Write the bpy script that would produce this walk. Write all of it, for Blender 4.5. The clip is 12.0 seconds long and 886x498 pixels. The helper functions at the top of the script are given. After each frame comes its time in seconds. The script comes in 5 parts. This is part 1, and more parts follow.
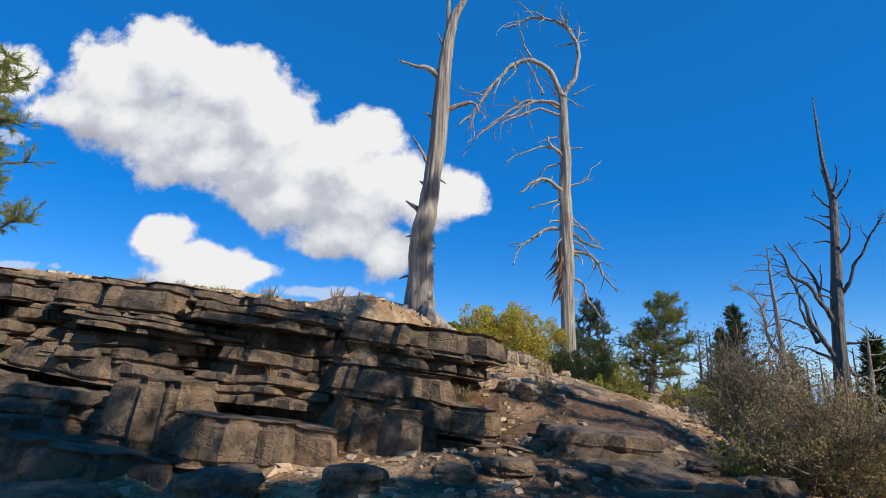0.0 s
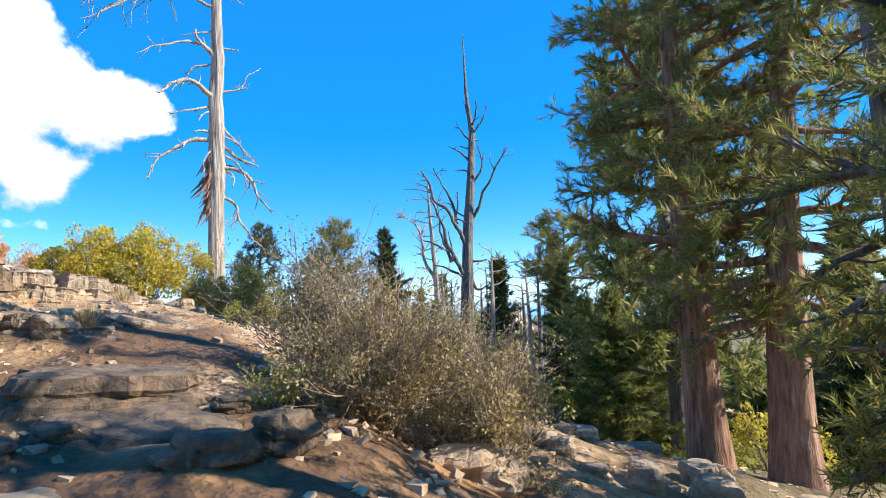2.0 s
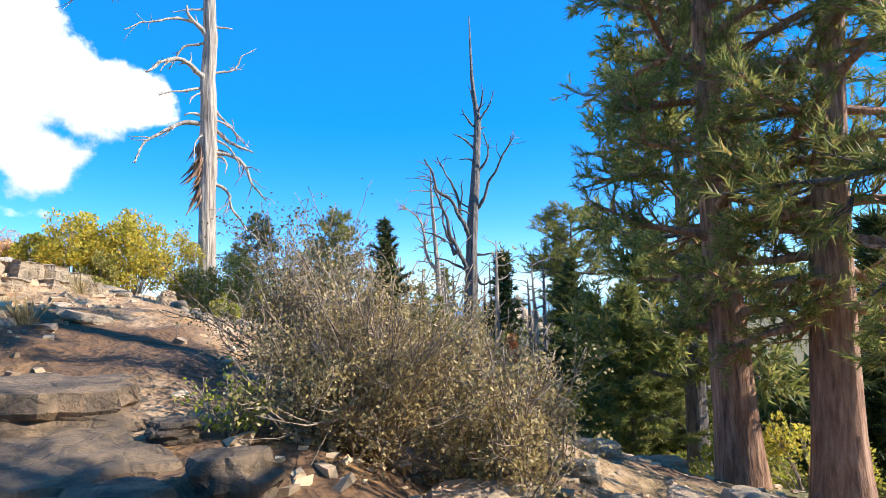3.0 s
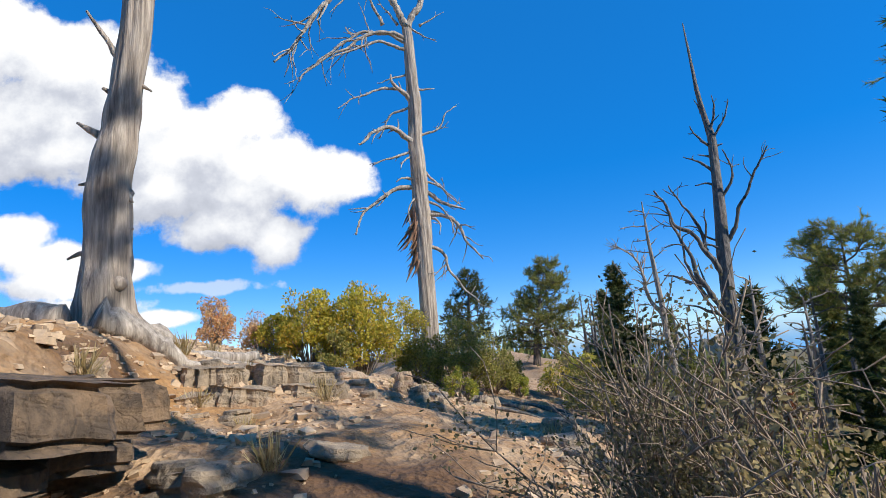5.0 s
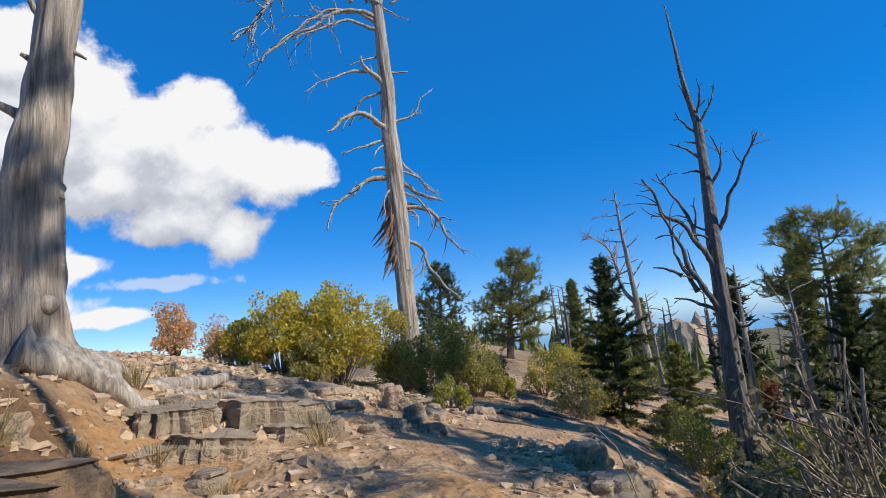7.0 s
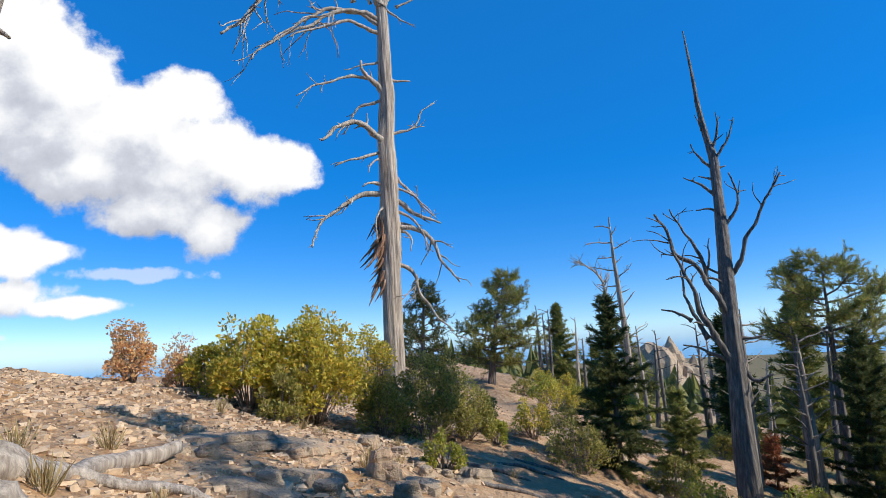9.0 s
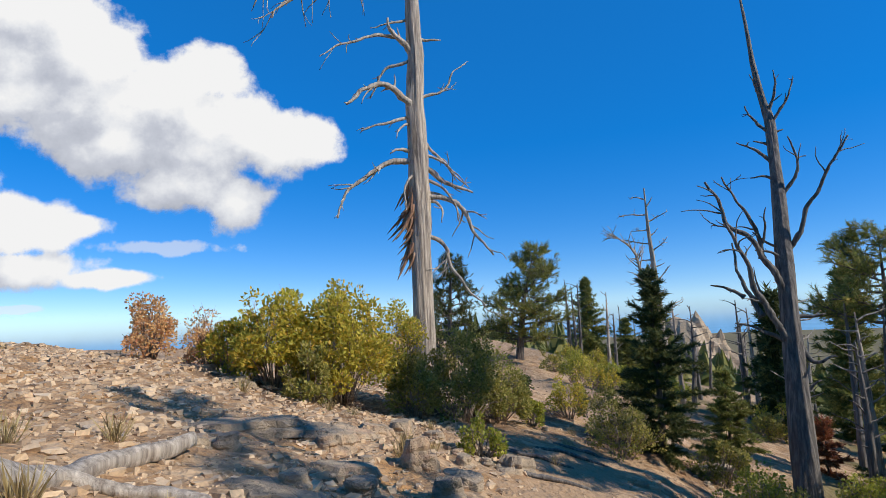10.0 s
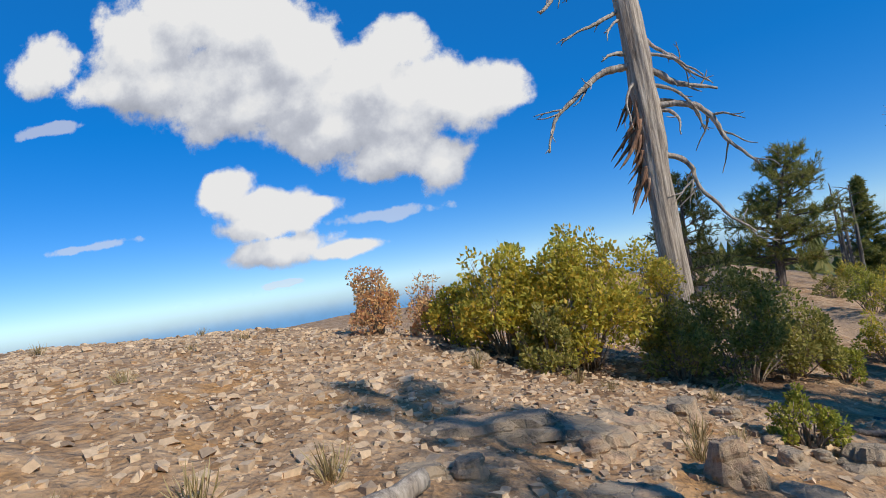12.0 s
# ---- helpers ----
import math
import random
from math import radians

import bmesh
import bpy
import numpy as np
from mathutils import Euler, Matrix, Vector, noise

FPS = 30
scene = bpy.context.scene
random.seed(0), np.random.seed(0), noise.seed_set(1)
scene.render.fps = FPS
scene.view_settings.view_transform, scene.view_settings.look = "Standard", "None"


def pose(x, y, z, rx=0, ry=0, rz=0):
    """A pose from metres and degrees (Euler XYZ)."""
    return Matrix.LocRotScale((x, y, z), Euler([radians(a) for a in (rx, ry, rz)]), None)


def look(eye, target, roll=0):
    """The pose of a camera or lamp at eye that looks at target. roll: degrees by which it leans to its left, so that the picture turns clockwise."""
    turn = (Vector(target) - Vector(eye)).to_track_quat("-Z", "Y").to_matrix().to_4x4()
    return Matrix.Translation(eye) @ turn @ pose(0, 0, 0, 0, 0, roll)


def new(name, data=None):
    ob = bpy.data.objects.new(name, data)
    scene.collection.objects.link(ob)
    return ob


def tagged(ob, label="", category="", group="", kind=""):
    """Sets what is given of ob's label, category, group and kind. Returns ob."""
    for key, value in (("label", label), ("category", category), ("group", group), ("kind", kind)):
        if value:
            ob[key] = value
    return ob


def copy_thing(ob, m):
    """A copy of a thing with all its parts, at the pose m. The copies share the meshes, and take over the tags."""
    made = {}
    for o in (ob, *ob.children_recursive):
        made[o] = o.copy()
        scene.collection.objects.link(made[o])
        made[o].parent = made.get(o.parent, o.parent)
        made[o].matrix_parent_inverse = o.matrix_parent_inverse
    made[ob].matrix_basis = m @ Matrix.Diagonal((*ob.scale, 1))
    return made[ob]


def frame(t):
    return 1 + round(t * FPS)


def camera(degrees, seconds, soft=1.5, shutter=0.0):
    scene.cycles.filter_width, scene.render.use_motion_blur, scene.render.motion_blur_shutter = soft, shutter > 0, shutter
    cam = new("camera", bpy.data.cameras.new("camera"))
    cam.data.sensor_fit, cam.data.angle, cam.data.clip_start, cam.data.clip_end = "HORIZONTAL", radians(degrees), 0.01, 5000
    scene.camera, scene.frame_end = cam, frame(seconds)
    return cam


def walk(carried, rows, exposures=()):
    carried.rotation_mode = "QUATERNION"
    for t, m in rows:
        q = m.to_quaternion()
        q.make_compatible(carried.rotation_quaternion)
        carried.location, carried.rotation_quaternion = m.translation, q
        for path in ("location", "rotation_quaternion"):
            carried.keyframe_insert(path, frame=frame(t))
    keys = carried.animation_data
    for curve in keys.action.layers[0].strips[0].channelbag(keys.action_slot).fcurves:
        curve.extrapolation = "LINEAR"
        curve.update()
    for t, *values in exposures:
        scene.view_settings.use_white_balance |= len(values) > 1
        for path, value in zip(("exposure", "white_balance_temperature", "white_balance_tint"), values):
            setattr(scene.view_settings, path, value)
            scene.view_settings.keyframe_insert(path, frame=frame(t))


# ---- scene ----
cam = camera(75.4, 12.0, 0.6)
PATH = [
    (0, (0.069, -0.051, 1.478), (0.051, 1.899, 1.922), 1.73),
    (0.2, (0.277, -0.004, 1.505), (0.556, 1.933, 1.915), -0.03),
    (0.5, (0.557, 0.126, 1.491), (1.162, 2.0, 1.839), -1.43),
    (1, (0.874, 0.38, 1.503), (1.733, 2.168, 1.761), -2.0),
    (1.5, (1.195, 0.701, 1.441), (2.157, 2.441, 1.658), -2.35),
    (2, (1.466, 0.903, 1.406), (2.448, 2.634, 1.608), -2.18),
    (2.5, (1.7, 1.192, 1.448), (2.69, 2.921, 1.629), -1.99),
    (2.7, (1.796, 1.359, 1.415), (2.786, 3.088, 1.595), -1.69),
    (4.3, (1.886, 2.705, 1.752), (2.533, 4.581, 1.999), -2.98),
    (4.5, (1.862, 2.863, 1.777), (2.396, 4.768, 2.069), -3.51),
    (5, (1.665, 3.288, 1.892), (2.017, 5.222, 2.259), -4.54),
    (5.5, (1.516, 3.535, 2.054), (1.857, 5.469, 2.433), -4.93),
    (6, (1.49, 3.72, 2.109), (1.849, 5.653, 2.478), -6.05),
    (6.5, (1.46, 4.029, 2.128), (1.876, 5.955, 2.468), -6.64),
    (7, (1.441, 4.226, 2.188), (1.923, 6.14, 2.51), -6.14),
    (7.2, (1.472, 4.239, 2.263), (1.981, 6.145, 2.589), -6.18),
    (8.8, (1.431, 5.109, 2.709), (1.996, 6.995, 3.061), -3.27),
    (9, (1.405, 5.25, 2.741), (1.956, 7.141, 3.09), -2.85),
    (9.5, (1.462, 5.661, 2.786), (1.972, 7.568, 3.109), -2.58),
    (10, (1.411, 5.968, 2.817), (1.884, 7.894, 3.079), -2.42),
    (10.5, (1.456, 6.292, 2.863), (1.891, 8.238, 3.024), -3.45),
    (11, (1.521, 6.624, 2.86), (1.896, 8.584, 2.987), -4.56),
    (11.5, (1.563, 7.089, 2.975), (1.749, 9.077, 3.087), -6.48),
    (12, (1.285, 7.554, 3.045), (1.032, 9.534, 3.174), -8.72),
]
walk(cam, [(t, look(eye, target, roll)) for t, eye, target, roll in PATH], [(0.0, -0.2), (0.5, 0.08), (1.0, 0.36), (1.5, 0.6), (2.5, 0.88), (4.5, 0.45), (5.0, 0.06), (5.5, -0.17), (7.0, -0.12), (9.0, 0.02), (9.5, -0.05), (10.0, -0.16), (11.0, -0.34), (12.0, -0.32)])

# ---- world, sun and exposure ----
SUN_AZ, SUN_EL = 126.0, 36.0        # degrees: clockwise from +y, above the horizon
az, el = radians(SUN_AZ), radians(SUN_EL)
SUN_DIR = Vector((math.sin(az) * math.cos(el), math.cos(az) * math.cos(el), math.sin(el)))
world = bpy.data.worlds.new("world")
scene.world = world
world.use_nodes = True
wn = world.node_tree
wn.nodes.clear()
sky = wn.nodes.new("ShaderNodeTexSky")
sky.sky_type, sky.sun_disc = "NISHITA", False
sky.sun_elevation, sky.sun_rotation = el, az
sky.altitude, sky.air_density, sky.dust_density, sky.ozone_density = 2800.0, 1.0, 0.0, 1.8
bg = wn.nodes.new("ShaderNodeBackground")
bg.inputs["Strength"].default_value = 0.12
wout = wn.nodes.new("ShaderNodeOutputWorld")
deep = wn.nodes.new("ShaderNodeHueSaturation")      # the clip's deep autumn blue
deep.inputs["Hue"].default_value, deep.inputs["Saturation"].default_value, deep.inputs["Value"].default_value = 0.510, 1.48, 1.58
wn.links.new(sky.outputs[0], deep.inputs["Color"])
even = wn.nodes.new("ShaderNodeMix")                # thin dry air: the blue pales little towards the horizon
even.data_type = "RGBA"
even.inputs[0].default_value = 0.42
even.inputs[7].default_value = (0.16, 2.35, 7.0, 1.0)
wn.links.new(deep.outputs[0], even.inputs[6])
wn.links.new(even.outputs[2], bg.inputs[0])
wn.links.new(bg.outputs[0], wout.inputs[0])
sun = new("sun", bpy.data.lights.new("sun", "SUN"))
sun.data.energy, sun.data.angle, sun.data.color = 5.0, radians(0.53), (1.0, 0.975, 0.92)
sun.matrix_world = look(SUN_DIR * 60.0, (0, 0, 0))


# ---- helpers ----
def sstep(a, b, t):
    k = np.clip((t - a) / (b - a), 0.0, 1.0)
    return k * k * (3.0 - 2.0 * k)


def trail_x(y):
    """Where the trail's middle runs."""
    return np.interp(y, [-30, 0, 3, 7, 10.5, 14, 17, 22, 27, 40, 90], [-0.5, 0.2, 1.7, 1.9, 2.9, 5.6, 7.6, 8.8, 9.4, 11.0, 12.0])


def ground_z(x, y):
    """The smooth height of the hillside: a shelf below the ledge, the ridge above it, woods falling away on the right."""
    x, y = np.asarray(x, float), np.asarray(y, float)
    right = np.maximum(x - trail_x(y) - 1.0, 0.0)
    ease = 1.0 - 0.045 * np.clip(y - 11.0, 0.0, 11.0)
    fall = -0.25 * np.minimum(right, 30.0) - 0.18 * np.clip(right - 30.0, 0.0, 500.0)
    upper = 2.15 - 0.32 * ease * np.clip(x, 0.0, 9.0) + 0.9 * (1.0 - np.exp(0.32 * np.minimum(x, 0.0) / 0.9)) + fall
    upper = upper - 0.07 * np.clip(-9.0 - x, 0.0, 40.0) - 0.22 * np.clip(-49.0 - x, 0.0, 1200.0)
    upper = upper + 0.10 * np.clip(y - 27.0, 0.0, 12.0) - 0.12 * np.clip(y - 40.0, 0.0, 600.0) * sstep(20.0, 0.0, x)
    upper = upper - 0.085 * np.clip(y - 16.5, 0.0, 30.0) * sstep(5.0, 1.5, x)
    upper = upper - 0.25 * sstep(9.5, 7.0, y) * sstep(-0.5, -2.0, x)
    lower = np.where(y < 4.0, 0.2 * np.maximum(y, -14.0), 0.8 + 0.14 * (y - 4.0))
    lower = lower - 0.10 * np.clip(-x, 0.0, 4.0) - 0.22 * np.clip(x - 2.2, 0.0, 1.5) + fall
    span = 1.3 + 3.9 * sstep(-0.8, 0.6, x)
    foot = 4.9 + 0.7 * sstep(-0.6, -1.8, x)
    k = sstep(foot, foot + span, y)
    z = lower + (upper - lower) * k - 0.16 * np.exp(-((x - 0.75) ** 2 + (y - 7.75) ** 2) / 0.35)
    return np.maximum(z, -130.0)


def gz(x, y):
    return float(ground_z(x, y))


def lattice(seed):
    return np.random.default_rng(seed).random((64, 64))


def value_noise(x, y, scale, seed):
    """Smooth noise from -1 to 1 over the plan."""
    grid = lattice(seed)
    u, v = x / scale, y / scale
    i, j = np.floor(u).astype(int), np.floor(v).astype(int)
    a, b = u - i, v - j
    a, b = a * a * (3 - 2 * a), b * b * (3 - 2 * b)
    i0, j0, i1, j1 = i % 64, j % 64, (i + 1) % 64, (j + 1) % 64
    low = grid[i0, j0] * (1 - a) + grid[i1, j0] * a
    high = grid[i0, j1] * (1 - a) + grid[i1, j1] * a
    return 2.0 * (low * (1 - b) + high * b) - 1.0


def mesh_from(name, verts, groups, smooth=True):
    """A mesh from an array of corners and arrays of faces, one array for each count of corners."""
    me = bpy.data.meshes.new(name)
    groups = [np.asarray(g, np.int32) for g in groups if len(g)]
    loops = np.concatenate([g.ravel() for g in groups])
    sizes = np.concatenate([np.full(len(g), g.shape[1], np.int32) for g in groups])
    starts = np.concatenate([[0], np.cumsum(sizes)[:-1]]).astype(np.int32)
    me.vertices.add(len(verts))
    me.vertices.foreach_set("co", np.asarray(verts, np.float32).ravel())
    me.loops.add(len(loops))
    me.loops.foreach_set("vertex_index", loops)
    me.polygons.add(len(sizes))
    me.polygons.foreach_set("loop_start", starts)
    me.polygons.foreach_set("use_smooth", np.full(len(sizes), smooth))
    me.update(calc_edges=True)
    return me


def part(name, data, material, parent=None, label=""):
    """One mesh object, from a mesh or a bmesh, under a thing."""
    if isinstance(data, bmesh.types.BMesh):
        me = bpy.data.meshes.new(name)
        data.to_mesh(me)
        data.free()
        data = me
    if not data.materials:
        data.materials.append(material)
    ob = new(name, data)
    if parent:
        ob.parent = parent
    return tagged(ob, label=label)


class Soup:
    """Gathers corners and faces of many small pieces for one mesh."""

    def __init__(self):
        self.v, self.q, self.t, self.n = [], [], [], 0

    def add(self, verts, quads=None, tris=None):
        if quads is not None and len(quads):
            self.q.append(np.asarray(quads) + self.n)
        if tris is not None and len(tris):
            self.t.append(np.asarray(tris) + self.n)
        self.v.append(np.asarray(verts, float))
        self.n += len(verts)

    def tube(self, pts, radii, sides=6, shape=None):
        """A closed tube along pts. shape(angle, share) scales its radius."""
        pts, radii = np.asarray(pts, float), np.asarray(radii, float)
        n = len(pts)
        tan = np.gradient(pts, axis=0)
        tan /= np.linalg.norm(tan, axis=1)[:, None] + 1e-9
        ref = np.array([0.31, 0.17, 0.0]) if abs(tan[0][2]) > 0.6 else np.array([0.0, 0.0, 1.0])
        a = np.cross(tan, ref)
        a /= np.linalg.norm(a, axis=1)[:, None] + 1e-9
        b = np.cross(tan, a)
        ang = np.linspace(0, 2 * np.pi, sides, endpoint=False)
        r = radii[:, None] * np.ones(sides)
        if shape is not None:
            r = r * shape(ang[None, :], np.linspace(0, 1, n)[:, None])
        ring = pts[:, None] + r[..., None] * (np.cos(ang)[None, :, None] * a[:, None] + np.sin(ang)[None, :, None] * b[:, None])
        verts = np.concatenate([ring.reshape(-1, 3), pts[:1], pts[-1:]])
        i, j = np.meshgrid(np.arange(n - 1), np.arange(sides), indexing="ij")
        k = (j + 1) % sides
        quads = np.stack([i * sides + j, i * sides + k, (i + 1) * sides + k, (i + 1) * sides + j], -1).reshape(-1, 4)
        s = np.arange(sides)
        ends = np.concatenate([np.stack([np.full(sides, n * sides), (s + 1) % sides, s], 1),
                               np.stack([np.full(sides, n * sides + 1), (n - 1) * sides + s, (n - 1) * sides + (s + 1) % sides], 1)])
        self.add(verts, quads, ends)

    def stamp(self, base, tris, places, dirs, sizes, rng):
        """Copies of a small piece, its z turned to dirs."""
        places, dirs = np.asarray(places, float), np.asarray(dirs, float)
        n = len(places)
        if not n:
            return
        z = dirs / (np.linalg.norm(dirs, axis=1)[:, None] + 1e-9)
        ref = rng.normal(size=(n, 3))
        x = np.cross(ref, z)
        x /= np.linalg.norm(x, axis=1)[:, None] + 1e-9
        y = np.cross(z, x)
        sizes = np.asarray(sizes, float).reshape(n, 1, 1) * np.ones((n, 1, 1))
        verts = places[:, None] + sizes * (base[None, :, 0:1] * x[:, None] + base[None, :, 1:2] * y[:, None] + base[None, :, 2:3] * z[:, None])
        offs = (np.arange(n) * len(base))[:, None, None]
        self.add(verts.reshape(-1, 3), None, (np.asarray(tris)[None] + offs).reshape(-1, 3))

    def mesh(self, name, smooth=True):
        groups = []
        if self.q:
            groups.append(np.concatenate(self.q))
        if self.t:
            groups.append(np.concatenate(self.t))
        return mesh_from(name, np.concatenate(self.v), groups, smooth)


def limb_path(start, direction, length, n, rng, bend=(0, 0, 0), wobble=0.15):
    """Points of a branch that bends steadily and wanders a little."""
    p, d = np.array(start, float), np.array(direction, float)
    d /= np.linalg.norm(d)
    pts, bend = [p.copy()], np.array(bend, float)
    for _ in range(n):
        d = d + bend / n + rng.normal(size=3) * wobble / math.sqrt(n)
        d /= np.linalg.norm(d)
        p = p + d * length / n
        pts.append(p.copy())
    return np.array(pts)


def needle_tuft(count, spread, back, width, rng):
    """A brush of thin needles along z."""
    v, t = [], []
    for i in range(count):
        a, h = 2.4 * i + rng.random() * 0.5, i / count
        out = np.array([math.cos(a), math.sin(a), 0.0])
        side = np.array([-math.sin(a), math.cos(a), 0.0]) * width
        root = np.array([0, 0, back * h])
        tip = root + (out * spread + np.array([0, 0, 0.55])) * (0.75 + 0.35 * rng.random())
        v += [root - side, root + side, tip]
        t.append((3 * i, 3 * i + 1, 3 * i + 2))
    return np.array(v), np.array(t)


TUFT_RNG = np.random.default_rng(5)
BRUSH = needle_tuft(14, 0.55, 0.9, 0.055, TUFT_RNG)       # long-needled pine
SPRAY = needle_tuft(12, 0.5, 1.0, 0.085, TUFT_RNG)        # short dense fir spray
COARSE = needle_tuft(9, 0.6, 0.8, 0.10, TUFT_RNG)         # for trees far off
LEAF = (np.array([[0, 0, 0], [0.32, 0.08, 0.5], [0, 0, 1.0], [-0.32, 0.08, 0.5]]), np.array([[0, 1, 2], [0, 2, 3]]))
BLADE = (np.array([[-0.02, 0, 0], [0.02, 0, 0], [0.05, 0.03, 0.6], [0.16, 0.05, 1.0]]), np.array([[0, 1, 2], [0, 2, 3]]))


# ---- materials ----
def material(name):
    m = bpy.data.materials.new(name)
    m.use_nodes = True
    nt = m.node_tree
    bsdf = nt.nodes["Principled BSDF"]
    return m, nt, bsdf


def node(nt, kind, **values):
    n = nt.nodes.new(kind)
    for key, value in values.items():
        n.inputs[key].default_value = value
    return n


def ramp(nt, source, stops):
    r = nt.nodes.new("ShaderNodeValToRGB")
    e = r.color_ramp.elements
    while len(e) < len(stops):
        e.new(0.5)
    for spot, (place, colour) in zip(e, stops):
        spot.position, spot.color = place, (*colour, 1)
    nt.links.new(source, r.inputs[0])
    return r


def mix(nt, factor, a, b, blend="MIX"):
    n = nt.nodes.new("ShaderNodeMixRGB")
    n.blend_type = blend
    for socket, value in zip(n.inputs, (factor, a, b)):
        if isinstance(value, (int, float)):
            socket.default_value = value
        elif isinstance(value, tuple):
            socket.default_value = (*value, 1)
        else:
            nt.links.new(value, socket)
    return n.outputs[0]


def scaled(nt, scale):
    at = nt.nodes.new("ShaderNodeNewGeometry")
    mp = nt.nodes.new("ShaderNodeMapping")
    mp.inputs["Scale"].default_value = scale
    nt.links.new(at.outputs["Position"], mp.inputs[0])
    return mp.outputs[0]


def noise_of(nt, vec, scale, detail=6.0, rough=0.6):
    n = node(nt, "ShaderNodeTexNoise", Scale=scale, Detail=detail, Roughness=rough)
    nt.links.new(vec, n.inputs["Vector"])
    return n.outputs["Fac"]


def bump(nt, bsdf, height, strength, distance, chain=None):
    b = node(nt, "ShaderNodeBump", Strength=strength, Distance=distance)
    nt.links.new(height, b.inputs["Height"])
    if chain:
        nt.links.new(chain, b.inputs["Normal"])
    nt.links.new(b.outputs[0], bsdf.inputs["Normal"])
    return b.outputs[0]


def rock_material(name, shade, stain, warm=(1.0, 0.96, 0.9), beds=0.15):
    m, nt, b = material(name)
    p = scaled(nt, (1, 1, 1))
    big = noise_of(nt, p, 1.7, 5)
    fine = noise_of(nt, p, 14.0, 8, 0.7)
    strata = noise_of(nt, scaled(nt, (2.5, 2.5, 9)), 1.3, 6, 0.7)
    c = ramp(nt, big, [(0.32, tuple(shade * c for c in (0.27, 0.225, 0.175))), (0.5, tuple(shade * c for c in (0.385, 0.325, 0.255))), (0.68, tuple(shade * c for c in (0.52, 0.40, 0.275)))]).outputs[0]
    c = mix(nt, 0.55, c, ramp(nt, fine, [(0.3, (0.16, 0.155, 0.15)), (0.62, (0.48, 0.45, 0.41))]).outputs[0], "OVERLAY")
    dark = ramp(nt, noise_of(nt, p, 4.5, 7, 0.7), [(stain, (0, 0, 0)), (stain + 0.12, (1, 1, 1))]).outputs[0]
    c = mix(nt, mix(nt, 1.0, dark, (0.75, 0.75, 0.75), "MULTIPLY"), c, (0.085, 0.08, 0.075))
    c = mix(nt, 1.0, c, warm, "MULTIPLY")
    nt.links.new(c, b.inputs["Base Color"])
    b.inputs["Roughness"].default_value = 0.92
    one = bump(nt, b, strata, beds, 0.03)
    crack = node(nt, "ShaderNodeTexVoronoi", Scale=6.5, Randomness=1.0)
    crack.feature = "DISTANCE_TO_EDGE"
    wander = mix(nt, 0.12, p, noise_of(nt, p, 5.0, 4))
    nt.links.new(wander, crack.inputs["Vector"])
    two = bump(nt, b, ramp(nt, crack.outputs["Distance"], [(0.0, (0, 0, 0)), (0.07, (1, 1, 1))]).outputs[0], 0.5, 0.02, one)
    bump(nt, b, fine, 1.0, 0.035, two)
    return m


def ground_material():
    m, nt, b = material("stony_ground")
    p = scaled(nt, (1, 1, 1))
    big = noise_of(nt, p, 0.35, 5)
    mid = noise_of(nt, p, 3.2, 7, 0.65)
    fine = noise_of(nt, p, 22.0, 8, 0.7)
    stone = node(nt, "ShaderNodeTexVoronoi", Scale=11.0, Randomness=1.0)
    nt.links.new(p, stone.inputs["Vector"])
    stone2 = node(nt, "ShaderNodeTexVoronoi", Scale=31.0, Randomness=1.0)
    nt.links.new(p, stone2.inputs["Vector"])
    grey = ramp(nt, stone.outputs["Color"], [(0.0, (0.28, 0.22, 0.165)), (0.6, (0.44, 0.35, 0.26)), (1.0, (0.56, 0.46, 0.355))]).outputs[0]
    soil = ramp(nt, fine, [(0.3, (0.16, 0.105, 0.06)), (0.65, (0.38, 0.265, 0.165))]).outputs[0]
    cover = ramp(nt, mid, [(0.42, (1, 1, 1)), (0.58, (0, 0, 0))]).outputs[0]
    c = mix(nt, cover, soil, grey)
    c = mix(nt, 0.5, c, ramp(nt, big, [(0.3, (0.33, 0.31, 0.29)), (0.7, (0.62, 0.55, 0.46))]).outputs[0], "OVERLAY")
    at = nt.nodes.new("ShaderNodeAttribute")
    at.attribute_name = "worn_trail"
    c = mix(nt, at.outputs["Fac"], c, mix(nt, fine, (0.24, 0.165, 0.105), (0.44, 0.335, 0.235)))
    # Dark litter colour, which also paints shade onto the shelf.
    lt = nt.nodes.new("ShaderNodeAttribute")
    lt.attribute_name = "litter_and_shade"
    c = mix(nt, lt.outputs["Fac"], c, mix(nt, fine, (0.05, 0.032, 0.02), (0.21, 0.125, 0.07)))
    st = nt.nodes.new("ShaderNodeAttribute")
    st.attribute_name = "straw_mat"
    c = mix(nt, st.outputs["Fac"], c, mix(nt, fine, (0.22, 0.12, 0.05), (0.52, 0.33, 0.15)))
    gr = nt.nodes.new("ShaderNodeAttribute")
    gr.attribute_name = "dry_grass"
    c = mix(nt, gr.outputs["Fac"], c, mix(nt, mid, (0.06, 0.07, 0.025), (0.17, 0.155, 0.06)))
    c = mix(nt, 1.0, c, (1.15, 0.975, 0.755), "MULTIPLY")
    nt.links.new(c, b.inputs["Base Color"])
    b.inputs["Roughness"].default_value = 0.95
    one = bump(nt, b, stone.outputs["Distance"], 0.7, 0.05)
    two = bump(nt, b, stone2.outputs["Distance"], 0.6, 0.02, one)
    bump(nt, b, fine, 0.6, 0.02, two)
    return m


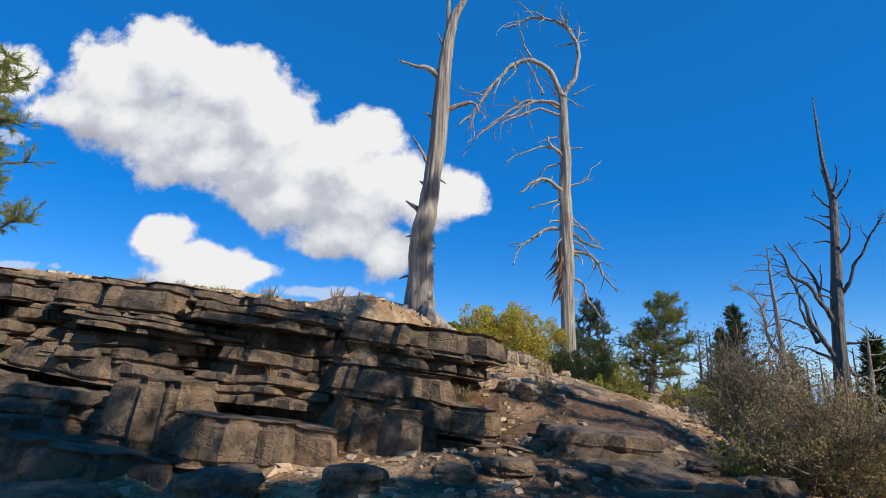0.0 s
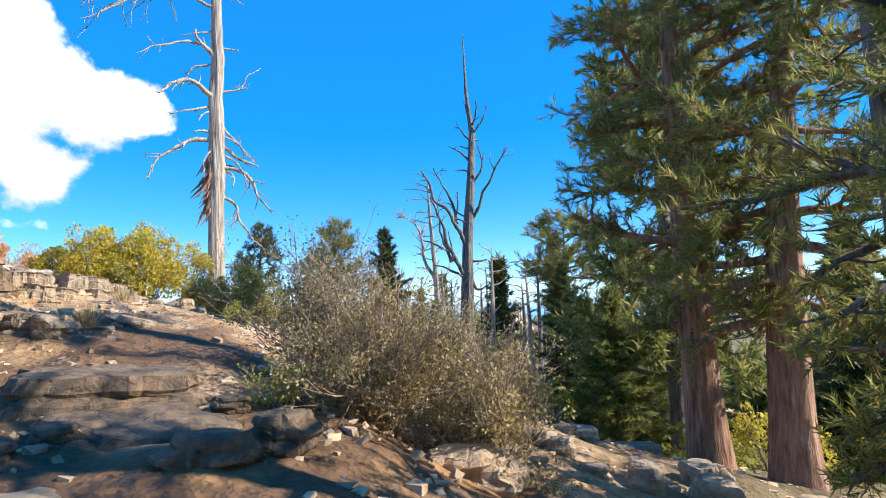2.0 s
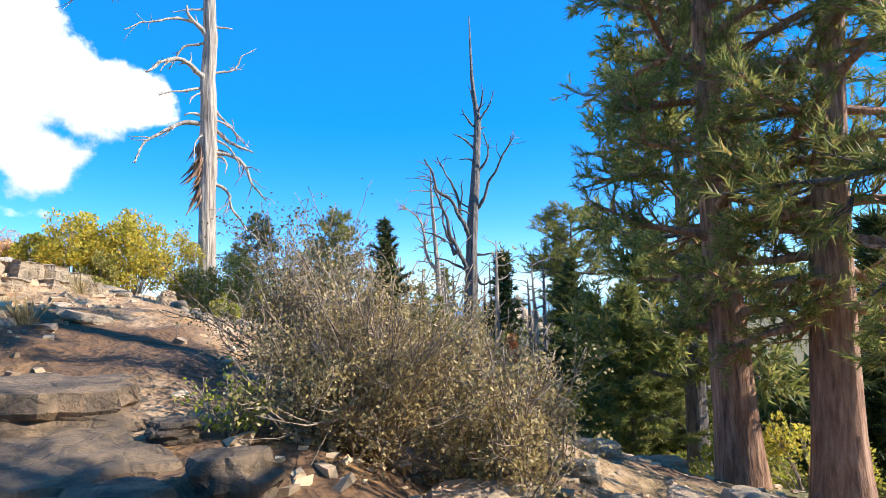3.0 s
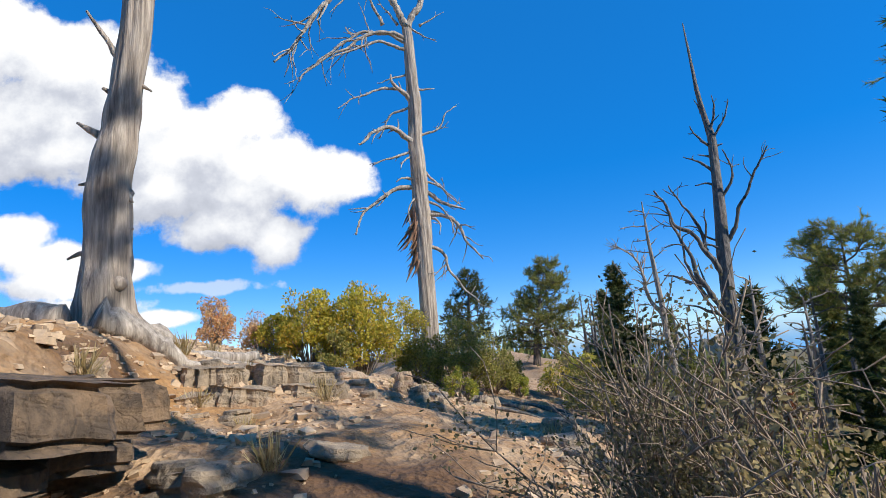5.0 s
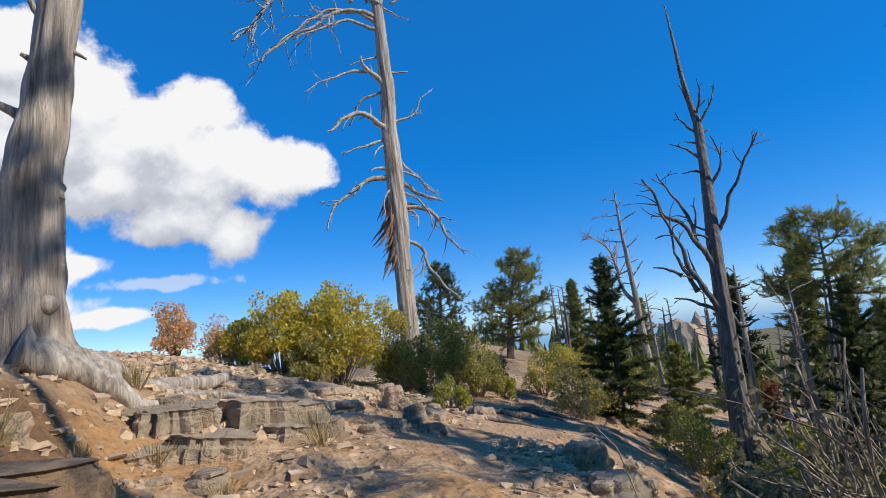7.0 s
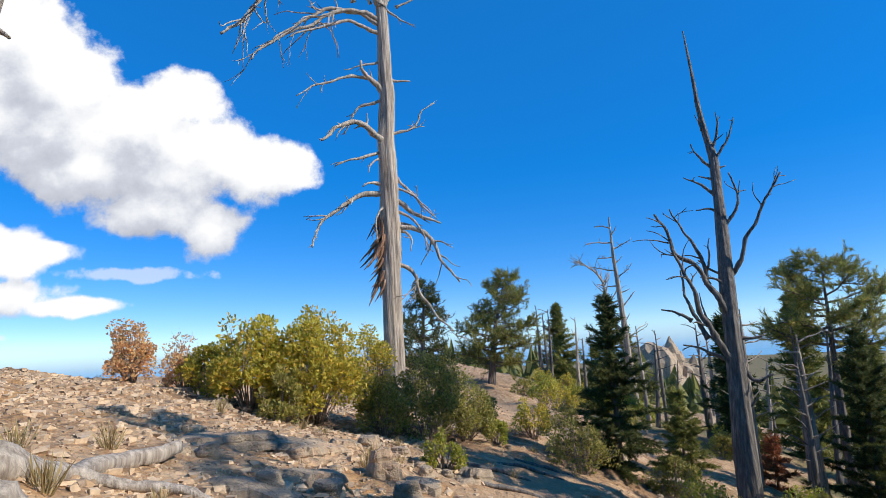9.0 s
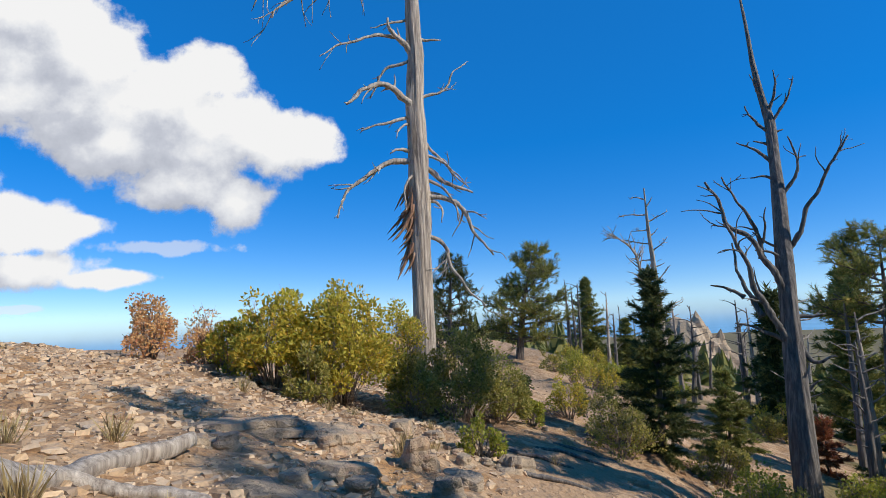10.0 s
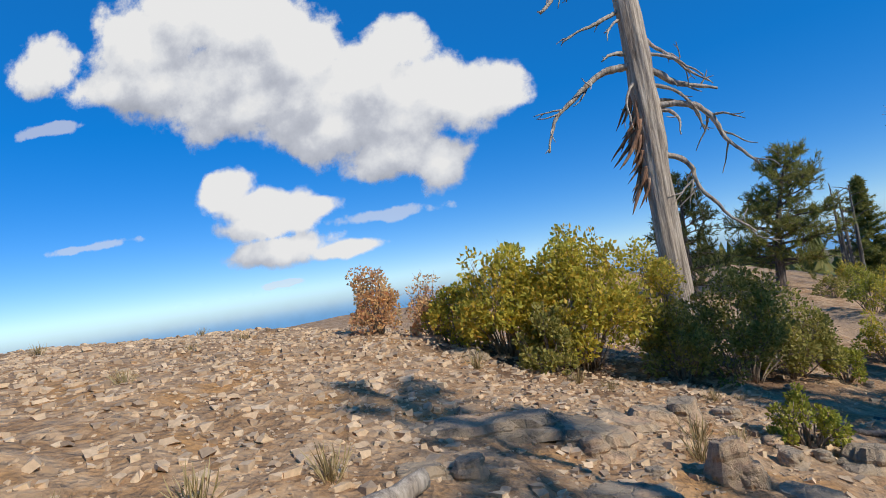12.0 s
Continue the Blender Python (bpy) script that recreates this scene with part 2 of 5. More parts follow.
def chip_material():
    m, nt, b = material("stone_chips")
    g = nt.nodes.new("ShaderNodeNewGeometry")
    c = ramp(nt, g.outputs["Random Per Island"], [(0.0, (0.23, 0.185, 0.145)), (0.45, (0.41, 0.335, 0.26)), (0.8, (0.46, 0.37, 0.275)), (1.0, (0.52, 0.44, 0.35))]).outputs[0]
    f = noise_of(nt, scaled(nt, (1, 1, 1)), 30.0, 6)
    c = mix(nt, 0.5, c, ramp(nt, f, [(0.3, (0.3, 0.3, 0.3)), (0.7, (0.65, 0.63, 0.6))]).outputs[0], "OVERLAY")
    c = mix(nt, 1.0, c, (1.32, 1.14, 0.91), "MULTIPLY")
    nt.links.new(c, b.inputs["Base Color"])
    b.inputs["Roughness"].default_value = 0.93
    bump(nt, b, f, 0.6, 0.01)
    return m


def wood_material(name, dark, mid_c, light, stretch=(9, 9, 0.6), relief=0.03):
    m, nt, b = material(name)
    p = scaled(nt, stretch)
    grain = noise_of(nt, p, 2.2, 8, 0.65)
    fine = noise_of(nt, p, 9.0, 6, 0.7)
    patch = noise_of(nt, scaled(nt, (1, 1, 0.5)), 1.6, 5)
    c = ramp(nt, grain, [(0.30, dark), (0.5, mid_c), (0.68, light)]).outputs[0]
    c = mix(nt, 0.45, c, ramp(nt, fine, [(0.3, (0.25, 0.24, 0.23)), (0.65, (0.62, 0.60, 0.58))]).outputs[0], "OVERLAY")
    c = mix(nt, 0.35, c, ramp(nt, patch, [(0.35, (0.36, 0.33, 0.30)), (0.65, (0.62, 0.56, 0.48))]).outputs[0], "OVERLAY")
    nt.links.new(c, b.inputs["Base Color"])
    b.inputs["Roughness"].default_value = 0.85
    one = bump(nt, b, grain, 0.9, relief)
    bump(nt, b, fine, 0.6, relief * 0.35, one)
    return m


def leaf_material(name, stops, glow=0.35, rough=0.55):
    """Leaves: each differs in colour; light shines through in part."""
    m, nt, b = material(name)
    g = nt.nodes.new("ShaderNodeNewGeometry")
    c = ramp(nt, g.outputs["Random Per Island"], stops).outputs[0]
    c = mix(nt, 0.4, c, ramp(nt, noise_of(nt, scaled(nt, (1, 1, 1)), 1.1, 3), [(0.3, (0.3, 0.3, 0.3)), (0.7, (0.68, 0.68, 0.6))]).outputs[0], "OVERLAY")
    nt.links.new(c, b.inputs["Base Color"])
    b.inputs["Roughness"].default_value = rough
    b.inputs["Specular IOR Level"].default_value = 0.3
    tr = nt.nodes.new("ShaderNodeBsdfTranslucent")
    nt.links.new(c, tr.inputs["Color"])
    sh = node(nt, "ShaderNodeMixShader", Fac=glow)
    nt.links.new(b.outputs[0], sh.inputs[1])
    nt.links.new(tr.outputs[0], sh.inputs[2])
    nt.links.new(sh.outputs[0], nt.nodes["Material Output"].inputs["Surface"])
    return m


# ROCK is limestone darkened for the ledge's shade as well as weathering.
ROCK, GROUND, CHIPS = rock_material("weathered_shaded_limestone", 0.98, 0.46, (0.76, 0.61, 0.47)), ground_material(), chip_material()
PALE_ROCK = rock_material("pale_limestone", 1.22, 0.56, (1.0, 0.905, 0.77), 0.06)
SILVER_WOOD = wood_material("weathered_wood", (0.12, 0.09, 0.065), (0.40, 0.33, 0.26), (0.64, 0.55, 0.44))
# Grey wood, darkened further to carry the shade on the third dead tree.
GREY_WOOD = wood_material("shade_darkened_grey_wood", (0.05, 0.043, 0.038), (0.15, 0.132, 0.115), (0.28, 0.245, 0.21))
BLEACHED = wood_material("bleached_wood", (0.16, 0.125, 0.095), (0.42, 0.36, 0.29), (0.64, 0.56, 0.46))
ORANGE_BARK = wood_material("furrowed_bark", (0.10, 0.05, 0.028), (0.38, 0.20, 0.115), (0.60, 0.37, 0.24), (7, 7, 0.9), 0.06)
GREY_BARK = wood_material("grey_bark", (0.05, 0.04, 0.032), (0.15, 0.12, 0.10), (0.27, 0.22, 0.18), (7, 7, 1.4), 0.04)
RED_SHARD = wood_material("torn_red_wood", (0.09, 0.04, 0.02), (0.30, 0.16, 0.09), (0.46, 0.30, 0.19))
TWIG = wood_material("shrub_twig", (0.11, 0.075, 0.055), (0.30, 0.225, 0.16), (0.48, 0.39, 0.29), (20, 20, 4), 0.004)
PINE = leaf_material("pine_needles", [(0.0, (0.13, 0.15, 0.036)), (0.5, (0.25, 0.255, 0.062)), (0.85, (0.38, 0.34, 0.10)), (1.0, (0.48, 0.32, 0.10))], 0.55)
# Lighter copy of the pine needles, with sunlight put into the colour.
PINE_LIGHT = leaf_material("sunlight_tinted_needles", [(0.0, (0.17, 0.20, 0.04)), (0.5, (0.34, 0.34, 0.07)), (1.0, (0.52, 0.46, 0.13))], 0.5)
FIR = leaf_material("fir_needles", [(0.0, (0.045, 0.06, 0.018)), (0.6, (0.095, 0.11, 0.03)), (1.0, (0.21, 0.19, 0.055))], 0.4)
# Lighter, yellower needles than FIR, used near and far.
PALER_FIR = leaf_material("paler_fir_needles", [(0.0, (0.11, 0.13, 0.032)), (0.6, (0.22, 0.225, 0.055)), (1.0, (0.38, 0.32, 0.085))], 0.45)
YELLOW_LEAF = leaf_material("yellowing_leaves", [(0.0, (0.34, 0.32, 0.05)), (0.45, (0.54, 0.46, 0.065)), (0.8, (0.72, 0.55, 0.08)), (1.0, (0.80, 0.52, 0.09))], 0.5)
ORANGE_LEAF = leaf_material("orange_leaves", [(0.0, (0.60, 0.30, 0.15)), (0.5, (0.78, 0.45, 0.20)), (1.0, (0.85, 0.60, 0.28))], 0.5)
OLIVE_LEAF = leaf_material("olive_leaves", [(0.0, (0.22, 0.21, 0.05)), (0.6, (0.40, 0.35, 0.085)), (1.0, (0.55, 0.44, 0.13))], 0.5)
DRY_LEAF = leaf_material("dry_small_leaves", [(0.0, (0.28, 0.20, 0.075)), (0.5, (0.52, 0.385, 0.165)), (1.0, (0.68, 0.53, 0.27))], 0.5)
LIME_LEAF = leaf_material("lime_leaves", [(0.0, (0.24, 0.27, 0.04)), (0.6, (0.42, 0.40, 0.06)), (1.0, (0.58, 0.50, 0.09))], 0.45)
DUSTY_LEAF = leaf_material("dusty_small_leaves", [(0.0, (0.12, 0.10, 0.045)), (0.5, (0.22, 0.185, 0.085)), (1.0, (0.34, 0.27, 0.14))], 0.4)
STRAW = leaf_material("straw", [(0.0, (0.28, 0.19, 0.08)), (0.5, (0.42, 0.31, 0.14)), (1.0, (0.56, 0.44, 0.23))], 0.3)
RED_NEEDLE = leaf_material("red_dead_needles", [(0.0, (0.20, 0.05, 0.02)), (1.0, (0.40, 0.15, 0.06))], 0.3)


# ---- the ground ----
def spaced(inner_low, inner_high, step, low, high, grow=1.14):
    """Even spacing in the middle, wider and wider outside."""
    line = list(np.arange(inner_low, inner_high, step))
    s, v = step, inner_high
    while v < high:
        line.append(v)
        s *= grow
        v += s
    line.append(high)
    s, v = step, inner_low
    while v > low:
        s *= grow
        v -= s
        line.insert(0, max(v, low))
    return np.array(line)


# Leaf litter; the last four circles darken the shelf to stand for shade.
LITTER_AND_SHADE = [(1.3, 15.7, 2.0), (3.6, 17.2, 1.9), (3.2, 5.0, 1.3), (6.0, 18.5, 1.4), (2.2, 3.6, 0.8), (8.2, 16.5, 1.5), (-0.8, 16.6, 1.0), (0.2, 7.5, 0.7), (8.5, 5.8, 3.0), (1.2, 3.5, 1.6), (0.8, 5.2, 1.5), (1.7, 6.3, 1.2), (2.6, 4.4, 1.4)]


def build_ground():
    xs, ys = spaced(-11, 15, 0.1, -3300, 3300), spaced(-5, 24, 0.1, -3300, 3300)
    x, y = np.meshgrid(xs, ys, indexing="ij")
    z = ground_z(x, y)
    off = np.abs(x - trail_x(y))
    trail = sstep(0.75, 0.3, off + 0.25 * value_noise(x, y, 0.7, 3)) * sstep(60.0, 40.0, y) * sstep(8.0, 11.0, y)
    near = sstep(160.0, 60.0, np.hypot(x, y - 10))
    stony = 1.0 - 0.75 * trail
    z = z + near * (0.055 * value_noise(x, y, 2.6, 1) + 0.04 * value_noise(x, y, 0.9, 2)) + near * stony * (0.035 * value_noise(x, y, 0.33, 4) + 0.02 * value_noise(x, y, 0.17, 5))
    # thin bedding steps on the bare ridge
    ledgy = near * stony * sstep(6.0, 8.0, y) * sstep(6.0, 2.5, x)
    bed = (z + 0.06 * x) / 0.13
    z = z + ledgy * 0.022 * (sstep(0.35, 0.65, bed - np.floor(bed)) - 0.5) * (0.5 + value_noise(x, y, 1.3, 6))
    z = z - 0.07 * trail + (1.0 - near) * 9.0 * value_noise(x, y, 140.0, 7) * sstep(90.0, 300.0, np.hypot(x, y))
    # worn treads across the trail
    tread = (y + 0.35 * x) / 0.75
    z = z + 0.05 * trail * sstep(0.3, 0.7, tread - np.floor(tread)) * sstep(10.0, 12.0, y) * sstep(20.0, 17.0, y)
    nx, ny = len(xs), len(ys)
    i, j = np.meshgrid(np.arange(nx - 1), np.arange(ny - 1), indexing="ij")
    quads = np.stack([i * ny + j, (i + 1) * ny + j, (i + 1) * ny + j + 1, i * ny + j + 1], -1).reshape(-1, 4)
    me = mesh_from("ground", np.stack([x, y, z], -1).reshape(-1, 3), [quads])
    litter_shade = np.zeros_like(x)
    for cx, cy, r in LITTER_AND_SHADE:
        litter_shade = np.maximum(litter_shade, sstep(r, r * 0.35, np.hypot(x - cx, y - cy) + 0.5 * r * value_noise(x, y, 0.5, 8)))
    litter_shade = np.maximum(litter_shade, 0.75 * sstep(3.0, 5.5, x - trail_x(y)) * sstep(0.1, 0.5, value_noise(x, y, 1.1, 9)))
    litter_shade = np.maximum(litter_shade, 0.8 * sstep(0.35, 0.6, value_noise(x, y, 0.55, 12)) * sstep(7.0, 5.0, y) * sstep(1.2, 1.9, x))
    grass = sstep(2.5, 6.0, x - trail_x(y)) * sstep(-0.3, 0.5, value_noise(x, y, 2.3, 10)) * sstep(2, 5, y)
    grass = np.maximum(grass, 0.85 * sstep(8.0, 11.0, x) * sstep(12.0, 9.0, y))
    straw = 0.8 * sstep(0.38, 0.75, value_noise(x, y, 0.45, 11) + 0.35 * value_noise(x, y, 0.12, 13)) * sstep(4.5, 3.0, x)
    for key, values in (("worn_trail", trail), ("litter_and_shade", litter_shade), ("straw_mat", straw), ("dry_grass", np.where(np.hypot(x, y) > 120, 0.8, grass))):
        me.attributes.new(key, "FLOAT", "POINT").data.foreach_set("value", values.ravel().astype(np.float32))
    return tagged(part("ground", me, GROUND), "stony tan mountain ridge with a worn dirt trail", "ground", kind="structure")


ground = build_ground()


def floor_at(x, y):
    """The built ground's height at a spot."""
    hit, place, _, _ = ground.ray_cast((x, y, 60.0), (0, 0, -1))
    return place.z if hit else gz(x, y)


# ---- sky and distance ----
def cloud_card(name, blobs, label, distance, seed, bright=1.0, breakup=1.9, fill=0.12, solid=1.0):
    """A far cloud: a plain glowing sheet with painted light and shade, whose cover comes from soft blobs broken up by
    noise.
    """
    pad = 0.07
    u0, u1 = min(b[0] - b[2] for b in blobs) - pad, max(b[0] + b[2] for b in blobs) + pad
    v0, v1 = min(b[1] - b[3] for b in blobs) - pad * 0.6, max(b[1] + b[3] for b in blobs) + pad
    verts = np.array([(u * distance, distance, v * distance + 1.5) for u, v in ((u0, v0), (u1, v0), (u1, v1), (u0, v1))])
    me = mesh_from(name, verts, [np.array([[0, 1, 2, 3]])], False)
    m = bpy.data.materials.new(name)
    m.use_nodes = True
    nt = m.node_tree
    nt.nodes.clear()
    geo = nt.nodes.new("ShaderNodeNewGeometry")
    unit = nt.nodes.new("ShaderNodeVectorMath")
    unit.operation = "SCALE"
    unit.inputs["Scale"].default_value = 1.0 / distance
    nt.links.new(geo.outputs["Position"], unit.inputs[0])

    def maths(op, a, b=None, c=None):
        n = nt.nodes.new("ShaderNodeMath")
        n.operation = op
        for socket, value in zip(n.inputs, (a, b, c)):
            if isinstance(value, (int, float)):
                socket.default_value = value
            elif value is not None:
                nt.links.new(value, socket)
        return n.outputs[0]

    def shifted(offset):
        n = nt.nodes.new("ShaderNodeVectorMath")
        n.operation = "ADD"
        nt.links.new(unit.outputs[0], n.inputs[0])
        n.inputs[1].default_value = offset
        return n.outputs[0]

    def cover(vec):
        """Height of the cloud's body over the sheet."""
        warp = node(nt, "ShaderNodeTexNoise", Scale=11.0, Detail=10.0, Roughness=0.6)
        off = nt.nodes.new("ShaderNodeVectorMath")
        off.operation = "ADD"
        off.inputs[1].default_value = (seed, seed, seed)
        nt.links.new(vec, off.inputs[0])
        nt.links.new(off.outputs[0], warp.inputs["Vector"])
        cells = node(nt, "ShaderNodeTexVoronoi", Scale=17.0, Randomness=1.0)
        cells.feature = "SMOOTH_F1"
        nt.links.new(off.outputs[0], cells.inputs["Vector"])
        total = None
        for u, v, ru, rv in blobs:
            sub = nt.nodes.new("ShaderNodeVectorMath")
            sub.operation = "SUBTRACT"
            nt.links.new(vec, sub.inputs[0])
            sub.inputs[1].default_value = (u, 1.0, v)
            mul = nt.nodes.new("ShaderNodeVectorMath")
            mul.operation = "MULTIPLY"
            nt.links.new(sub.outputs[0], mul.inputs[0])
            mul.inputs[1].default_value = (1 / ru, 0.0, 1 / rv)
            ln = nt.nodes.new("ShaderNodeVectorMath")
            ln.operation = "LENGTH"
            nt.links.new(mul.outputs[0], ln.inputs[0])
            value = maths("SUBTRACT", 1.0, ln.outputs["Value"])
            total = value if total is None else maths("SMOOTH_MAX", total, value, 0.25)
        rough = maths("ADD", maths("MULTIPLY", maths("SUBTRACT", warp.outputs["Fac"], 0.5), breakup), fill)
        puffs = maths("MULTIPLY", maths("SUBTRACT", 0.3, cells.outputs["Distance"]), 0.3)
        return maths("ADD", maths("ADD", total, rough), puffs)

    here = cover(unit.outputs[0])
    lit = cover(shifted((0.014, 0.0, 0.045)))
    alpha = nt.nodes.new("ShaderNodeMapRange")
    alpha.interpolation_type = "SMOOTHSTEP"
    for key, value in (("From Min", -0.08), ("From Max", 0.30), ("To Max", solid)):
        alpha.inputs[key].default_value = value
    nt.links.new(here, alpha.inputs["Value"])
    # Sunlit tops and shaded bases are put into the glow's colour.
    slope = maths("SUBTRACT", here, lit)
    body = maths("SUBTRACT", here, cover(shifted((0.03, 0.0, 0.11))))
    tone = maths("ADD", maths("ADD", maths("MULTIPLY", slope, 0.30), maths("MULTIPLY", body, 0.36)), 0.60)
    col = ramp(nt, tone, [(0.15, (0.46, 0.49, 0.57)), (0.45, (0.63, 0.66, 0.74)), (0.68, (0.86, 0.88, 0.92)), (0.86, (1.0, 1.0, 1.0))])
    em = node(nt, "ShaderNodeEmission", Strength=bright)
    nt.links.new(col.outputs[0], em.inputs["Color"])
    clear = nt.nodes.new("ShaderNodeBsdfTransparent")
    sh = nt.nodes.new("ShaderNodeMixShader")
    nt.links.new(alpha.outputs[0], sh.inputs[0])
    nt.links.new(clear.outputs[0], sh.inputs[1])
    nt.links.new(em.outputs[0], sh.inputs[2])
    out = nt.nodes.new("ShaderNodeOutputMaterial")
    nt.links.new(sh.outputs[0], out.inputs["Surface"])
    return tagged(part(name, me, m), label, "cloud", kind="structure")


CUMULUS = [
    (-0.651, 0.533, 0.12, 0.10), (-0.560, 0.583, 0.10, 0.10), (-0.445, 0.538, 0.10, 0.09), (-0.498, 0.444, 0.14, 0.09),
    (-0.340, 0.460, 0.105, 0.09), (-0.352, 0.369, 0.125, 0.08), (-0.229, 0.406, 0.095, 0.08), (-0.162, 0.341, 0.104, 0.09),
    (-0.147, 0.442, 0.064, 0.052), (-0.058, 0.334, 0.093, 0.066), (0.004, 0.330, 0.062, 0.05), (-0.197, 0.250, 0.091, 0.05),
    (-0.103, 0.215, 0.05, 0.052), (-0.28, 0.31, 0.11, 0.06), (-0.46, 0.385, 0.12, 0.06), (-0.61, 0.46, 0.12, 0.07), (-0.719, 0.484, 0.086, 0.047), (-0.85, 0.551, 0.08, 0.06)]
LOW_CUMULUS = [
    (-0.514, 0.240, 0.061, 0.037), (-0.437, 0.200, 0.091, 0.036), (-0.364, 0.178, 0.065, 0.023), (-0.422, 0.110, 0.116, 0.03),
    (-0.300, 0.095, 0.09, 0.017), (-0.44, 0.16, 0.10, 0.03)]
WISPS = [(-0.235, 0.143, 0.10, 0.014), (-0.815, 0.177, 0.111, 0.011), (-0.859, 0.420, 0.072, 0.014), (-0.42, 0.05, 0.05, 0.008)]
cloud_card("cumulus_cloud", CUMULUS, "glowing sheet painted as a large white cumulus with shaded grey base", 4300.0, 1.3)
cloud_card("low_cloud", LOW_CUMULUS, "smaller white cumulus cloud low in the sky", 4350.0, 4.1, 1.0, 1.9, 0.08)
cloud_card("thin_cloud", WISPS, "thin flat white cloud streaks", 4400.0, 7.7, 0.92, 3.2, -0.05, 0.5)


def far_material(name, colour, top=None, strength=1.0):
    """Distance with the haze painted in: a faint even glow, fading out towards top."""
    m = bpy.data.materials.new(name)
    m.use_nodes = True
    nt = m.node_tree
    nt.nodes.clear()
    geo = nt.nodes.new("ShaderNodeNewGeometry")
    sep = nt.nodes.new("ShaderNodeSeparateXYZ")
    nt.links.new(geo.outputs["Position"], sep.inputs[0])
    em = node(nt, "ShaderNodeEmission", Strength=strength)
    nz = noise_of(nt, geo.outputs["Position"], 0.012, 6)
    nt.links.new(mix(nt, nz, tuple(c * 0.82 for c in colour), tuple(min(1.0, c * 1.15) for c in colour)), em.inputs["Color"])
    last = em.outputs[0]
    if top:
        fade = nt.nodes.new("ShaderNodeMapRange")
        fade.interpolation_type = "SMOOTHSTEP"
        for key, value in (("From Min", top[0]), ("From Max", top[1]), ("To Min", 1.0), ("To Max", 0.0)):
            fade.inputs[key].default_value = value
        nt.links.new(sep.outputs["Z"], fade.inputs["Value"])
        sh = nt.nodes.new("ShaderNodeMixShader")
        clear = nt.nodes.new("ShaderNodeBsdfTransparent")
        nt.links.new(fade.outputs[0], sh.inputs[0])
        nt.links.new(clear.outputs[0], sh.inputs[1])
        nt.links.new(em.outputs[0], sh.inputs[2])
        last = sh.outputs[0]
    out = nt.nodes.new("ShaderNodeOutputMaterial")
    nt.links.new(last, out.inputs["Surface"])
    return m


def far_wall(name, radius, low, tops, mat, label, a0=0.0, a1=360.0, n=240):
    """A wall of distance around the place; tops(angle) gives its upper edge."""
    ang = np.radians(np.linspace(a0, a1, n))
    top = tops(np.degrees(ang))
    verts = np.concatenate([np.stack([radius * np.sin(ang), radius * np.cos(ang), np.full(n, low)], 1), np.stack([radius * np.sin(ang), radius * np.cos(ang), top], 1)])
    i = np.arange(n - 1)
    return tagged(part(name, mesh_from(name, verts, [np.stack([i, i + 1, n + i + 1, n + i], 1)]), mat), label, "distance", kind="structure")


def ridge_line(base, swing, seed):
    return lambda a: base + swing * (0.6 * value_noise(a, a * 0 + 3.0, 17.0, seed) + 0.3 * value_noise(a, a * 0 + 9.0, 5.0, seed + 1) + 0.12 * value_noise(a, a * 0 + 5.0, 1.6, seed + 2))


# Haze is put into the walls' own glowing colour.
far_wall("backdrop_haze", 3250.0, -900.0, lambda a: 0 * a + 140.0, far_material("painted_horizon_haze", (0.20, 0.47, 0.86), (-80.0, 130.0), 1.0), "glowing backdrop wall painted as pale blue haze along the horizon")
far_wall("backdrop_ridges", 3150.0, -900.0, ridge_line(-250.0, 170.0, 21), far_material("haze_tinted_ridges", (0.035, 0.085, 0.20)), "glowing backdrop wall painted as distant mountain ridges in blue haze", 15.0, 160.0)
far_wall("backdrop_range", 3180.0, -900.0, lambda a: ridge_line(-20.0, 80.0, 31)(a) - 9.0 * np.maximum(0.0, a + 47.0), far_material("haze_tinted_range", (0.15, 0.26, 0.46)), "glowing backdrop wall painted as a far mountain range paled by haze", -75.0, -25.0)


def build_crag():
    """The bare rock crag over the woods."""
    bm = bmesh.new()
    bmesh.ops.create_icosphere(bm, subdivisions=5, radius=1.0)
    for v in bm.verts:
        d = v.co.copy()
        up = max(0.0, 1.0 - math.hypot(d.x, d.y))
        n = noise.fractal(Vector((d.x * 2.2, d.y * 2.2, d.z * 0.9)), 0.8, 2.0, 5)
        ring = math.hypot(d.x, d.y)
        v.co = Vector((d.x * (27 + 9 * n), d.y * (27 + 9 * n), -52 + 50 * (1 - ring ** 2.6) * (1 + 0.10 * n) + 6 * n - 5 * d.x if d.z > 0 else -60))
    ob = part("rock_crag", bm, PALE_ROCK)
    ob.location = (184, 245, 1.0)
    return tagged(ob, "bare pale rock crag rising above the woods", "crag", kind="structure")


build_crag()


